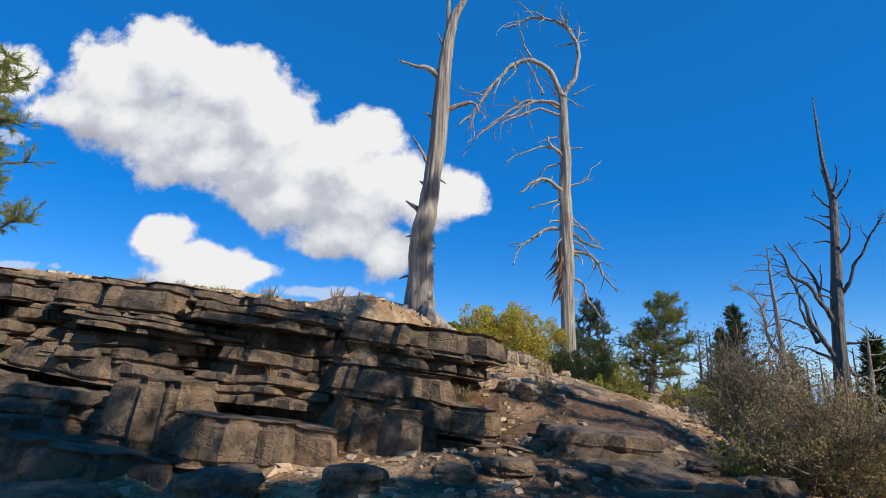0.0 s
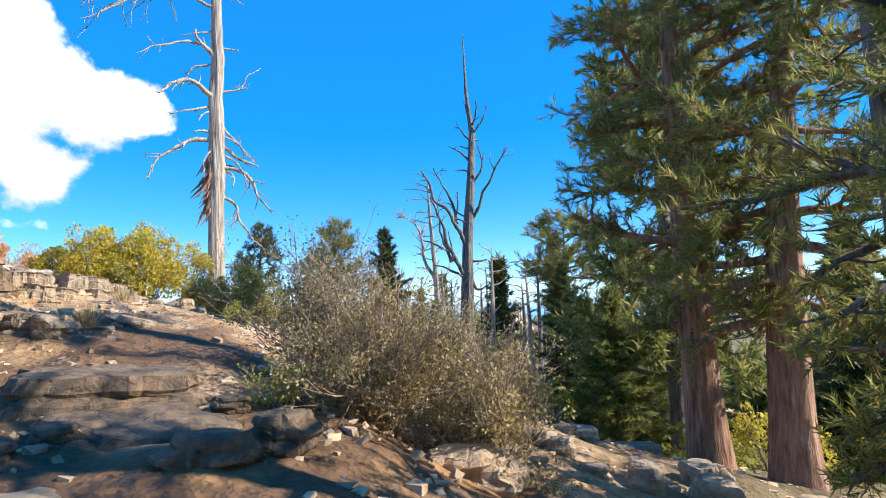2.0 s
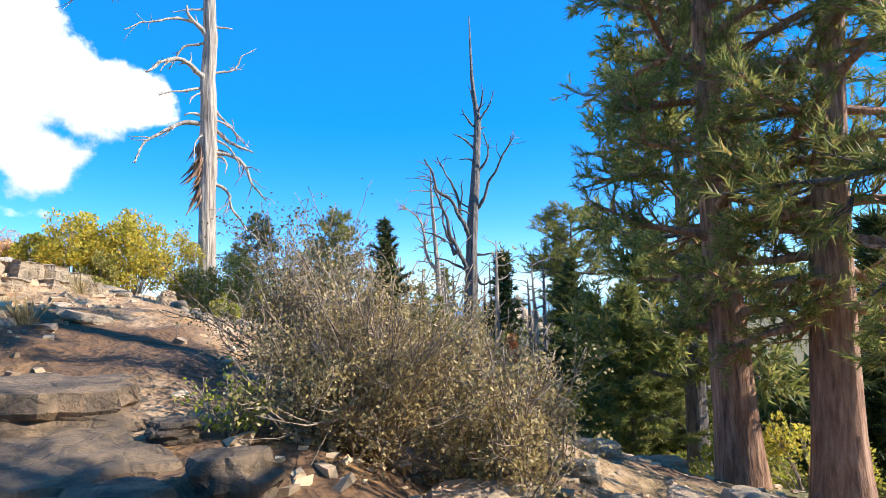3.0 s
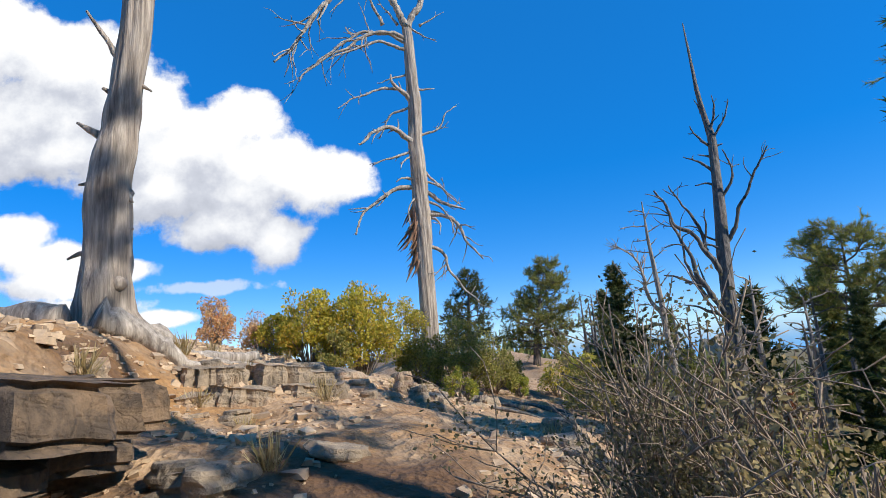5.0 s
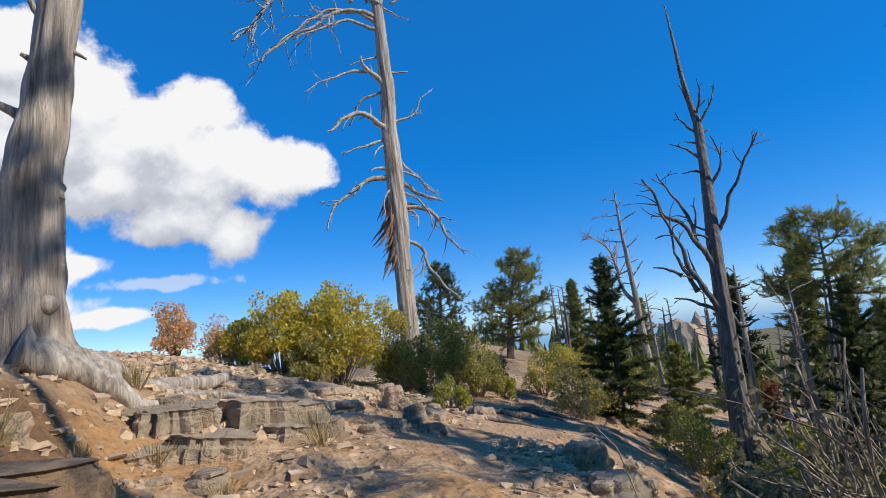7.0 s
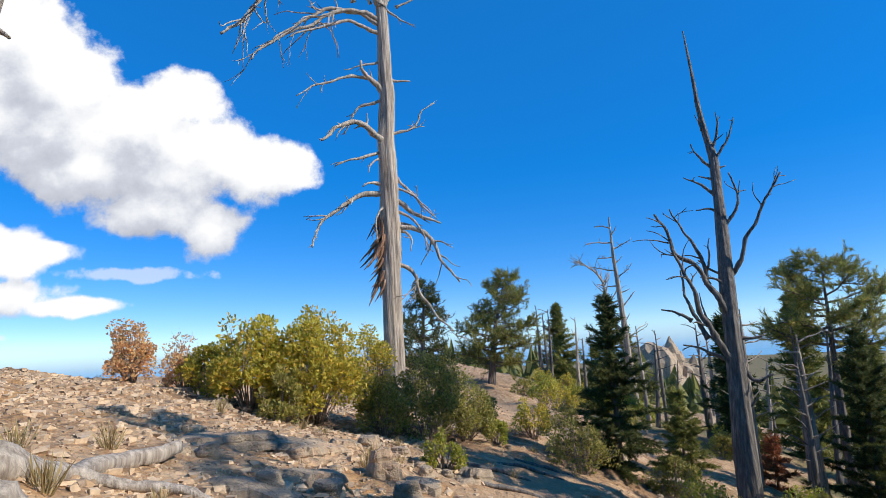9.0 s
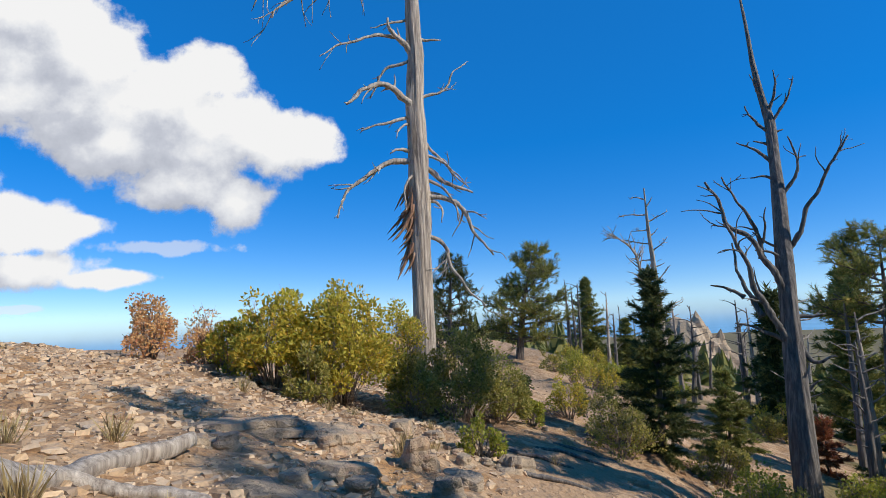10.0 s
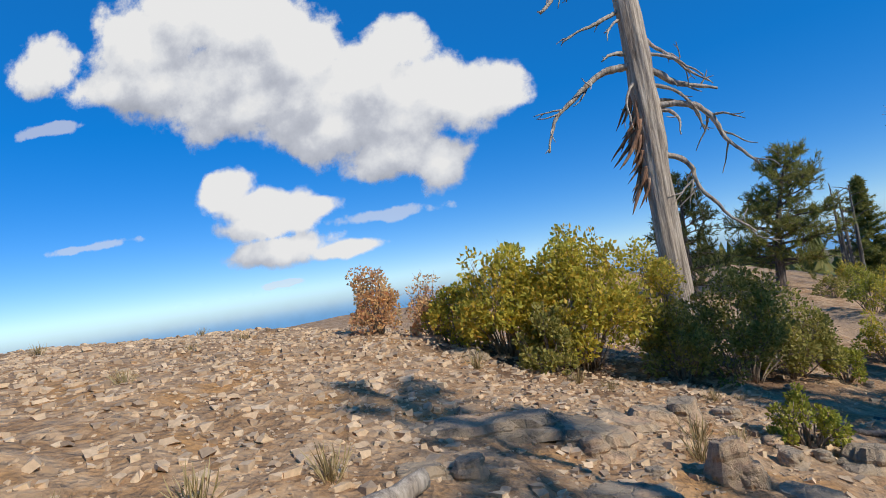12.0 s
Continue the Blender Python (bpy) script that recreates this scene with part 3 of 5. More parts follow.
# ---- rocks ----
def rock_bm(lx, ly, h, seed, cuts=8, rough=0.15, layers=3, taper=0.16, square=0.45, ribs=0.0, chip=0.0):
    """An angular bedded block, standing on z 0."""
    bm = bmesh.new()
    bmesh.ops.create_cube(bm, size=2.0)
    bmesh.ops.subdivide_edges(bm, edges=bm.edges[:], cuts=cuts, use_grid_fill=True)
    s = Vector((seed * 3.17, seed * 1.31, seed * 2.11))
    for v in bm.verts:
        ball = 0.6 * max(0.0, 0.5 - square)
        p = v.co * (1.0 - ball) + v.co.normalized() * 1.15 * ball
        flat = math.hypot(p.x, p.y) or 1.0
        box = max(abs(p.x), abs(p.y)) or 1.0
        round_off = square + (1 - square) * box / flat
        step = math.floor((p.z * 0.5 + 0.5) * layers * 0.999)
        side = noise.fractal(Vector((p.x * lx * 1.5, p.y * ly * 1.5, step * 3.7)) + s, 0.9, 2.0, 4)
        edge = abs((p.z * 0.5 + 0.5) * layers - round((p.z * 0.5 + 0.5) * layers))
        notch = 0.05 if edge < 0.14 and 0.02 < p.z * 0.5 + 0.5 < 0.98 else 0.0
        rib = ribs * noise.noise(Vector((p.x * lx * 9.0, step * 5.3, seed))) if ribs else 0.0
        side += 2.2 * rib * abs(p.y)
        if chip:
            far, _ = noise.voronoi(Vector((p.x * lx * 3.1, p.y * ly * 3.1, p.z * h * 3.4)) + s)
            side += chip * (min(far[1] - far[0], 0.45) - 0.35)
        grow = round_off * (1.0 + rough * 1.6 * side - notch - taper * (p.z * 0.5 + 0.5))
        lift = noise.fractal(Vector((p.x * lx * 1.2, p.y * ly * 1.2, 7.0)) + s, 0.9, 2.0, 4)
        v.co = Vector((p.x * lx * 0.5 * grow, p.y * ly * 0.5 * grow, (p.z * 0.5 + 0.5) * h + lift * rough * 0.55 * min(h, 0.35) * (1 if p.z > -0.9 else 0)))
    return bm


def rock(name, x, y, z, lx, ly, h, turn, seed, label, category="rock", tilt=(0, 0), group="", stone=None, **shape):
    ob = part(name, rock_bm(lx, ly, h, seed, **shape), stone or (ROCK if name == "ledge_block" else PALE_ROCK))
    ob.matrix_world = pose(x, y, z, tilt[0], tilt[1], turn)
    return tagged(ob, label, category, group)


def build_ledge():
    """Bedded limestone courses stepping up from the shelf; the beds dip to the right."""
    rng = np.random.default_rng(11)
    courses = [  # height at x 0, thickness, front face's y, from x, to x, depth
        (0.22, 0.42, 4.25, -5.2, -0.7, 1.3), (0.60, 0.48, 4.70, -5.0, 1.0, 1.4), (1.06, 0.20, 5.15, -4.6, 0.6, 1.3),
        (1.25, 0.33, 5.20, -4.8, 0.1, 1.5), (1.56, 0.20, 5.50, -4.8, 0.45, 1.6), (1.74, 0.20, 5.56, -4.4, 0.55, 1.6), (1.92, 0.20, 6.35, -6.5, -0.75, 1.4)]
    for k, (z0, thick, front, x0, x1, deep) in enumerate(courses):
        x = x1
        while x > x0:
            w = rng.uniform(0.8, 2.3) if k != 1 else rng.uniform(0.6, 1.5)
            h = thick * rng.uniform(0.7, 1.3)
            c = x - w * 0.5
            y = front + deep * 0.5 + rng.uniform(-0.22, 0.28) + (0.12 * max(0.0, -c - 2.5))
            rock("ledge_block", c, y, z0 - 0.10 * c - 0.03, w * 1.08, deep, h + 0.03, rng.uniform(-13, 13), rng.uniform(0, 90),
                 "weathered limestone block in a stepped rock ledge, darkened for shade", "rock", (rng.uniform(-3, 2), 5.7 + rng.uniform(-2, 2)), "ledge blocks", cuts=16, rough=0.17, square=0.42, layers=int(rng.integers(1, 4)), taper=0.1, chip=0.14)
            x -= w * rng.uniform(0.92, 1.0)


build_ledge()
FLAT = "flat grey limestone slab lying on the stony ground"
# stepping slab beside the trail, and the ones under it
rock("rock_slab", 1.42, 5.12, 0.86, 1.15, 0.85, 0.23, 8, 3.0, "flat limestone slab forming a step beside the trail", tilt=(2, 3), cuts=10, layers=2, stone=ROCK)
rock("rock_slab", 1.60, 4.52, 0.62, 1.0, 0.8, 0.26, -6, 5.0, "smooth limestone slab below the step, darkened for shade", stone=ROCK, tilt=(8, 4), cuts=12, layers=2, rough=0.2, square=0.2)
rock("rock_slab", 1.30, 3.45, 0.52, 1.3, 0.62, 0.2, -12, 8.0, "pale limestone slab in the foot of the ledge", tilt=(3, 4), cuts=12, layers=2, rough=0.22, square=0.2)
# These stones take the darkened ROCK to stand for shade.
for i, (x, y, s, h) in enumerate([(1.85, 3.75, 0.36, 0.2), (2.2, 3.9, 0.34, 0.2), (1.2, 4.35, 0.22, 0.12), (0.95, 4.1, 0.3, 0.15), (2.05, 4.6, 0.2, 0.1), (0.55, 4.3, 0.35, 0.16), (0.15, 4.2, 0.3, 0.14), (-0.5, 4.0, 0.5, 0.2), (-1.4, 3.9, 0.6, 0.28), (-2.4, 3.8, 0.7, 0.3)]):
    rock("rock", x, y, gz(x, y) - 0.06, s * 1.2, s, h, 40 * i, 12 + i, "loose grey stone at the foot of the ledge", group="stones below the ledge", stone=ROCK, rough=0.22, square=0.0)
# the pale ribbed outcrop beside the dead tree
OUT = "pale grey limestone block with split vertical ribs"
for i, (x, y, z, lx, ly, h, turn, tilt, ribs) in enumerate([
        (0.36, 8.16, 1.40, 0.50, 0.6, 0.36, 30, (2, 3), 0.10), (0.80, 8.36, 1.40, 0.52, 0.62, 0.37, 24, (3, 5), 0.14), (1.18, 8.62, 1.38, 0.40, 0.6, 0.36, 42, (4, 8), 0.10), (1.45, 8.86, 1.40, 0.34, 0.5, 0.32, 18, (3, -4), 0.1),
        (0.50, 8.56, 1.64, 0.62, 0.66, 0.33, 29, (3, 2), 0.45), (0.98, 8.78, 1.62, 0.46, 0.60, 0.31, 36, (2, 6), 0.35), (1.28, 9.02, 1.60, 0.36, 0.5, 0.26, 24, (2, 9), 0.3)]):
    rock("outcrop_block", x, y, z, lx * 1.08, ly, h, turn, 20.0 + 3.7 * i, OUT, group="pale outcrop", tilt=tilt, rough=0.22, square=0.68, layers=1, taper=0.1, cuts=22, ribs=ribs, chip=0.25)
rock("rock", 0.55, 7.78, 1.52, 0.34, 0.2, 0.1, 20, 47.0, "loose flat stone before the outcrop", rough=0.2)
rock("rock", 0.85, 7.85, 1.52, 0.26, 0.2, 0.1, 70, 48.0, "loose flat stone before the outcrop", rough=0.2)
rock("outcrop_block", 1.52, 9.0, 1.50, 0.36, 0.3, 0.2, 20, 45.0, OUT, group="pale outcrop", rough=0.1)
rock("outcrop_block", -0.35, 7.62, 1.72, 0.95, 0.7, 0.36, 6, 51.0, "pale rounded limestone block under the dead tree", cuts=9)
rock("outcrop_block", -1.25, 7.5, 1.9, 1.0, 0.7, 0.38, -5, 52.0, "pale rounded limestone block under the dead tree", cuts=9)
rock("outcrop_block", -0.35, 6.75, 1.45, 0.6, 0.5, 0.35, 12, 53.0, "grey limestone block below the dead tree")
for i, (x, y, lx, ly, h, turn) in enumerate([(0.75, 12.1, 1.5, 0.5, 0.16, 12), (1.55, 12.2, 0.9, 0.55, 0.2, -14), (1.9, 12.75, 0.8, 0.4, 0.15, -25), (2.2, 13.0, 0.55, 0.4, 0.2, 15), (1.7, 11.2, 0.8, 0.5, 0.16, 10),
                                              (0.5, 10.9, 0.45, 0.3, 0.14, 40), (1.2, 9.9, 0.9, 0.45, 0.14, -18), (1.9, 9.7, 0.7, 0.4, 0.14, 25), (2.7, 10.6, 0.5, 0.35, 0.2, 60), (2.9, 11.6, 0.45, 0.4, 0.2, -30),
                                              (-0.1, 13.6, 0.6, 0.35, 0.1, 5), (-0.3, 16.0, 0.7, 0.4, 0.16, -20), (0.3, 15.4, 0.8, 0.4, 0.16, -10), (3.9, 12.9, 0.8, 0.5, 0.25, 50), (5.0, 17.9, 1.2, 0.5, 0.2, -50), (1.6, 7.0, 0.6, 0.4, 0.14, 20), (0.9, 6.6, 0.7, 0.5, 0.16, 70)]):
    rock("rock_slab", x, y, floor_at(x, y) - 0.095, lx, ly, h, turn, 60 + i, FLAT, group="ground slabs", tilt=(2, 12 if x > 1 else 3), cuts=10, layers=2, rough=0.24, square=0.3, taper=0.3)
rock("boulder", 2.48, 11.8, floor_at(2.48, 11.8) - 0.08, 0.42, 0.34, 0.38, 20, 81.0, "pointed grey limestone boulder on the slope", "boulder", taper=0.55)
rock("boulder", 2.55, 13.2, floor_at(2.55, 13.2) - 0.08, 0.5, 0.38, 0.3, 70, 82.0, "grey limestone boulder on the slope", "boulder", taper=0.3)
rock("boulder", 8.4, 17.4, floor_at(8.4, 17.4) - 0.1, 1.1, 0.6, 0.45, -30, 83.0, "whitish limestone boulder beside the small fir", "boulder")
rock("boulder", 9.3, 16.2, floor_at(9.3, 16.2) - 0.1, 0.9, 0.6, 0.35, 10, 84.0, "whitish limestone boulder on the wooded slope", "boulder")
RNG = np.random.default_rng(17)
for i in range(46):
    y = RNG.uniform(5.2, 20)
    x = float(trail_x(y)) + RNG.choice([-1, 1]) * RNG.uniform(0.55, 2.6)
    s = RNG.uniform(0.10, 0.28)
    rock("rock", x, y, floor_at(x, y) - 0.3 * s * 0.6, s * RNG.uniform(1, 1.6), s, s * RNG.uniform(0.5, 0.9), RNG.uniform(0, 180), 100 + i, "loose grey limestone rock beside the trail", group="loose rocks", cuts=6, rough=0.22, square=0.05)
for i in range(40):
    x, y = RNG.uniform(3.2, 8.0), RNG.uniform(2.6, 9.5)
    s = RNG.uniform(0.12, 0.42)
    rock("rock", x, y, floor_at(x, y) - 0.2 * s, s * RNG.uniform(1, 1.7), s, s * RNG.uniform(0.5, 0.8), RNG.uniform(0, 180), 160 + i, "loose pale limestone rock on the slope below the trail", group="loose rocks below", cuts=6, rough=0.22, square=0.05)


def build_chips():
    """The carpet of stone chips on the ridge."""
    rng = np.random.default_rng(23)
    n = 30000
    x = np.concatenate([rng.uniform(-9, 4.0, n), rng.uniform(3.0, 9.5, 2600), rng.uniform(-3, 3.5, 2600)])
    y = np.concatenate([rng.uniform(7.2, 22, n) ** 1.0, rng.uniform(3, 24, 2600), rng.uniform(1.5, 7.5, 2600)])
    keep = (np.abs(x - trail_x(y)) > 0.25 + 0.5 * rng.random(len(x))) & (value_noise(x, y, 0.9, 41) > -0.75 + 0.9 * rng.random(len(x)) - 0.35)
    x, y = x[keep], y[keep]
    corners = np.array([[-1, -1, -1], [1, -1, -1], [1, 1, -1], [-1, 1, -1], [-1, -1, 1], [1, -1, 1], [1, 1, 1], [-1, 1, 1]], float)
    quads = np.array([[0, 3, 2, 1], [4, 5, 6, 7], [0, 1, 5, 4], [1, 2, 6, 5], [2, 3, 7, 6], [3, 0, 4, 7]])
    soup = Soup()
    for px, py in zip(x, y):
        s = 0.008 + 0.03 * rng.random() ** 3.0
        c = corners * (s * rng.uniform(0.8, 1.7), s * rng.uniform(0.6, 1.2), s * rng.uniform(0.4, 0.85))
        c = c * (1 + 0.35 * rng.normal(size=(8, 3)).clip(-1.2, 1.2))
        a, b = rng.uniform(0, 6.28), rng.normal() * 0.35
        rz = np.array([[math.cos(a), -math.sin(a), 0], [math.sin(a), math.cos(a), 0], [0, 0, 1]])
        rx = np.array([[1, 0, 0], [0, math.cos(b), -math.sin(b)], [0, math.sin(b), math.cos(b)]])
        soup.add(c @ (rz @ rx).T + (px, py, floor_at(px, py) + s * 0.15), quads)
    tagged(part("stone_chips", soup.mesh("stone_chips", False), CHIPS), "loose pale limestone chips strewn over the ridge", "gravel", kind="stuff")


build_chips()


# ---- dead trees ----
def snag(name, centre, radii, branches, right, label, wood, seed, twigginess=1.0, flare=None, base_lift=0.0, shards=0, knot=None, branch_wood=None, limb_scale=1.2):
    """A dead tree. centre: points up the trunk. A limb is (height, angle from the right, length, bend in degrees,
    radius, towards the viewer), or, where it is kinked to fit the camera's view, (offset from the trunk, height,
    radius, towards the viewer, [(angle, length) of each stretch])."""
    rng = np.random.default_rng(seed)
    centre = np.array(centre, float)
    root = Vector(centre[0])
    holder = new(name)
    holder.location = root
    loc = centre - np.array(root)
    fine = np.linspace(0, 1, 120)
    share = np.linspace(0, 1, len(loc))
    pts = np.stack([np.interp(fine, share, loc[:, i]) for i in range(3)], 1)
    rad = np.interp(fine, share, radii)
    for _ in range(4):
        pts[1:-1] = 0.25 * pts[:-2] + 0.5 * pts[1:-1] + 0.25 * pts[2:]
        rad[1:-1] = 0.25 * rad[:-2] + 0.5 * rad[1:-1] + 0.25 * rad[2:]
    ph = rng.uniform(0, 6.28, 8)

    def bark(a, s):
        twist = a + 1.2 * s
        r = 1 + 0.05 * np.sin(3 * twist + ph[0]) + 0.035 * np.sin(7 * twist + ph[1] + 5 * s) + 0.025 * np.sin(13 * twist + ph[2] + 9 * s) + 0.02 * np.sin(21 * twist + ph[3] + 4 * s) + 0.014 * np.sin(34 * twist + ph[7] + 14 * s) + 0.06 * np.sin(s * 31 + ph[4] + 2 * np.sin(a)) + 0.03 * np.sin(s * 67 + ph[6] + 3 * np.cos(a))
        if flare:
            low = np.clip(1 - s / flare[0], 0, 1) ** 2
            r = r + low * flare[1] * (0.55 + 0.75 * np.maximum(0, np.sin(3 * a + ph[5])) + 0.25 * np.sin(5 * a + ph[6]))
        return r

    soup = Soup()
    soup.tube(pts, rad, 56 if flare else 16, bark)
    part("trunk", soup.mesh("trunk"), wood, holder)
    right = np.array(right, float)
    toward = np.array([right[1], -right[0], 0.0])
    heights = pts[:, 2] + root.z
    for spec in branches:
        if len(spec) == 6:
            h, angle, length, bend, r, fwd = spec
            aside, turns = 0.0, None
        else:
            aside, h, r, fwd, stretches = spec
            length = sum(l for _, l in stretches)
            ends = np.cumsum([0.0] + [l for _, l in stretches])
            middles = (ends[:-1] + ends[1:]) * 0.5
            turns = np.unwrap(np.radians([a for a, _ in stretches]))
        k = np.clip(np.interp(h, heights, np.arange(120)), 0, 119)
        p = np.array([np.interp(k, np.arange(120), pts[:, i]) for i in range(3)]) + aside * right
        line, kink = [p.copy()], 0.0
        n = max(5, int(length / 0.07))
        for i in range(n):
            kink = 0.7 * kink + rng.normal() * 0.13
            at = (i + 0.5) / n * length
            a2 = (radians(angle) + radians(bend) * i / n if turns is None else np.interp(at, middles, turns)) + kink
            d = math.cos(a2) * right + np.array([0, 0, math.sin(a2)]) + (fwd + 0.1 * rng.normal()) * toward
            p = p + d / np.linalg.norm(d[[0, 1, 2]]) * length / n * math.sqrt(1 + fwd * fwd)
            line.append(p.copy())
        line = np.array(line)
        rr = np.linspace(1, 0.28, len(line)) * r * limb_scale
        rr[0] *= 1.5
        soup = Soup()
        soup.tube(line, rr * (1 + 0.12 * rng.normal(size=len(line)).clip(-1, 1)), 9)
        count = int(length * 2.6 * twigginess) if length > 0.5 else 0
        for _ in range(count):
            i = int(rng.uniform(0.3, 0.98) * (len(line) - 1))
            out = line[min(i + 1, len(line) - 1)] - line[i - 1]
            out = out / (np.linalg.norm(out) + 1e-9) + rng.normal(size=3) * 0.55
            ln = length * rng.uniform(0.10, 0.32)
            tw = limb_path(line[i], out, ln, 6, rng, rng.normal(size=3) * 0.7, 0.45)
            soup.tube(tw, np.linspace(rr[i] * 0.55, 0.006, 7), 5)
            if rng.random() < 0.5:
                tw2 = limb_path(tw[3], tw[4] - tw[2] + rng.normal(size=3) * 0.05, ln * 0.5, 4, rng, (0, 0, 0), 0.4)
                soup.tube(tw2, np.linspace(0.012, 0.005, 5), 4)
        part("branch", soup.mesh("branch"), branch_wood or wood, holder)
    for i in range(shards):
        soup = Soup()
        hh = rng.uniform(4.3, 5.9)
        k = int(np.interp(hh, heights, np.arange(120)))
        at = pts[k] - right * rad[k] * rng.uniform(0.75, 1.05) + toward * rng.uniform(-0.15, 0.15)
        ln = rng.uniform(0.35, 0.95)
        line = limb_path(at, (-0.22 * right + np.array([0, 0, -1.0])), ln, 6, rng, -right * 0.5, 0.25)
        soup.tube(line, np.array([0.03, 0.035, 0.03, 0.028, 0.02, 0.014, 0.004]) * rng.uniform(0.8, 1.5), 5)
        part("bark_shard", soup.mesh("bark_shard"), RED_SHARD, holder, "torn reddish strip of bark")
    if knot:
        hh, side, size = knot
        k = int(np.interp(hh, heights, np.arange(120)))
        at = pts[k] + right * rad[k] * side + toward * rad[k] * 0.55
        soup = Soup()
        soup.tube([at - right * 0.12 * side, at, at + right * size * 0.8 * side + toward * size * 0.5, at + right * size * 1.1 * side + toward * size * 0.7], [size * 1.3, size * 1.2, size * 0.85, size * 0.45], 12)
        part("burl", soup.mesh("burl"), wood, holder, "round knotted burl")
    return tagged(holder, label, "dead tree"), pts, rad


# Trunks and limbs of these trees are shaped to fit the camera's view.
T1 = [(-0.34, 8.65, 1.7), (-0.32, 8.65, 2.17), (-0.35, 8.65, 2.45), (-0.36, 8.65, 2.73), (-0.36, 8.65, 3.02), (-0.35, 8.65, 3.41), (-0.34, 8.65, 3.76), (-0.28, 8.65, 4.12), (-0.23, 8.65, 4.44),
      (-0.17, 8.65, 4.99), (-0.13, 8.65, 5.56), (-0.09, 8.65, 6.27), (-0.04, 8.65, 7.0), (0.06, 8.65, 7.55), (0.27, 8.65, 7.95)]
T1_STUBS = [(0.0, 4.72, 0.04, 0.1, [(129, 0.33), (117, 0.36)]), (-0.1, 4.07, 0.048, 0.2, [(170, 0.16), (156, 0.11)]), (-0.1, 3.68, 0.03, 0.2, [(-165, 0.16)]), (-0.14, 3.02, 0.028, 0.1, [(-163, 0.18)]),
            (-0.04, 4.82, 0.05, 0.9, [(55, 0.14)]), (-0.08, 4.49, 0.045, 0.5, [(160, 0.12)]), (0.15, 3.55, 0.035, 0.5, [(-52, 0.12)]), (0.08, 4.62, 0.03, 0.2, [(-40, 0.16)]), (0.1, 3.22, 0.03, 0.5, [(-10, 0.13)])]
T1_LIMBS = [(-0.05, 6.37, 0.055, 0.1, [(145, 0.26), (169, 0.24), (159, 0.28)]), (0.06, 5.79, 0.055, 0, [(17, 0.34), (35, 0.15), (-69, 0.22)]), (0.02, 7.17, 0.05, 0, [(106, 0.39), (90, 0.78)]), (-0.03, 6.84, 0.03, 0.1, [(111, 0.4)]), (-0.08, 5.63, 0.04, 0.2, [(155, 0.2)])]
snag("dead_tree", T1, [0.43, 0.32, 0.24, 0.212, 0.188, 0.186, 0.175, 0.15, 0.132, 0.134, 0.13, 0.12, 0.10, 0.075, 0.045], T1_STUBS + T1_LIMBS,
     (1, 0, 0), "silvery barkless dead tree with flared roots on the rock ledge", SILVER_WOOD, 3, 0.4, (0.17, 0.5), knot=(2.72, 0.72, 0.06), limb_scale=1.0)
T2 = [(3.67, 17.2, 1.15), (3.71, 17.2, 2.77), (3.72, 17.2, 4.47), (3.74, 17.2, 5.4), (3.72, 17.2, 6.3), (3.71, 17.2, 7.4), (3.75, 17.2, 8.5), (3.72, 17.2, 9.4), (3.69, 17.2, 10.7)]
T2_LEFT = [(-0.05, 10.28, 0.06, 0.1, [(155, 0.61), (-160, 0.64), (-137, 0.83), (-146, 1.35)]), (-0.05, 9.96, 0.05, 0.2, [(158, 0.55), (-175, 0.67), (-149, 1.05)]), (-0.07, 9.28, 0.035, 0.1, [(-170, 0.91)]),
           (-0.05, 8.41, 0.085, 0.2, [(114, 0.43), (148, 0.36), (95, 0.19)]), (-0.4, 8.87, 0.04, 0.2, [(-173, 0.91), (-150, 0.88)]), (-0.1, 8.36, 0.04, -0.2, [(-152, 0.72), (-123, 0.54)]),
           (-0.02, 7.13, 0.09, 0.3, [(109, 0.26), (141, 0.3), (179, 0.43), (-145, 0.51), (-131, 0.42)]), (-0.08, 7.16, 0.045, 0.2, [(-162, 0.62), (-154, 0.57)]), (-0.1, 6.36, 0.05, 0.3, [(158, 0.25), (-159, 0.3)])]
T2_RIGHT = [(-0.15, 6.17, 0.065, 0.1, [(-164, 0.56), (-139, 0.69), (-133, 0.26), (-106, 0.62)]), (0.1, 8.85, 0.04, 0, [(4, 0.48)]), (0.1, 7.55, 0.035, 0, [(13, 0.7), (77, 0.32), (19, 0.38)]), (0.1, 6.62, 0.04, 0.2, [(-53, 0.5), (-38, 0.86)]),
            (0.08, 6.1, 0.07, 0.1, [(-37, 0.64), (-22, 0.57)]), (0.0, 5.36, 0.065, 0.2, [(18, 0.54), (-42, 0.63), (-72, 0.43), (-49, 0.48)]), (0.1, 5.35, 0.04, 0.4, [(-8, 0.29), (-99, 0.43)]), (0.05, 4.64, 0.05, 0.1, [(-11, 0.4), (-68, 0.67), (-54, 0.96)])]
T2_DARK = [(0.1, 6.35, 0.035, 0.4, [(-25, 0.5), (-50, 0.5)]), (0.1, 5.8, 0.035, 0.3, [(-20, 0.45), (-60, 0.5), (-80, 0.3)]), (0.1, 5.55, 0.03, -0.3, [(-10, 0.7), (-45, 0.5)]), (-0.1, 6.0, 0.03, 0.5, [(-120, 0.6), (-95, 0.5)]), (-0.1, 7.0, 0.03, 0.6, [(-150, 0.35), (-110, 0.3)])]
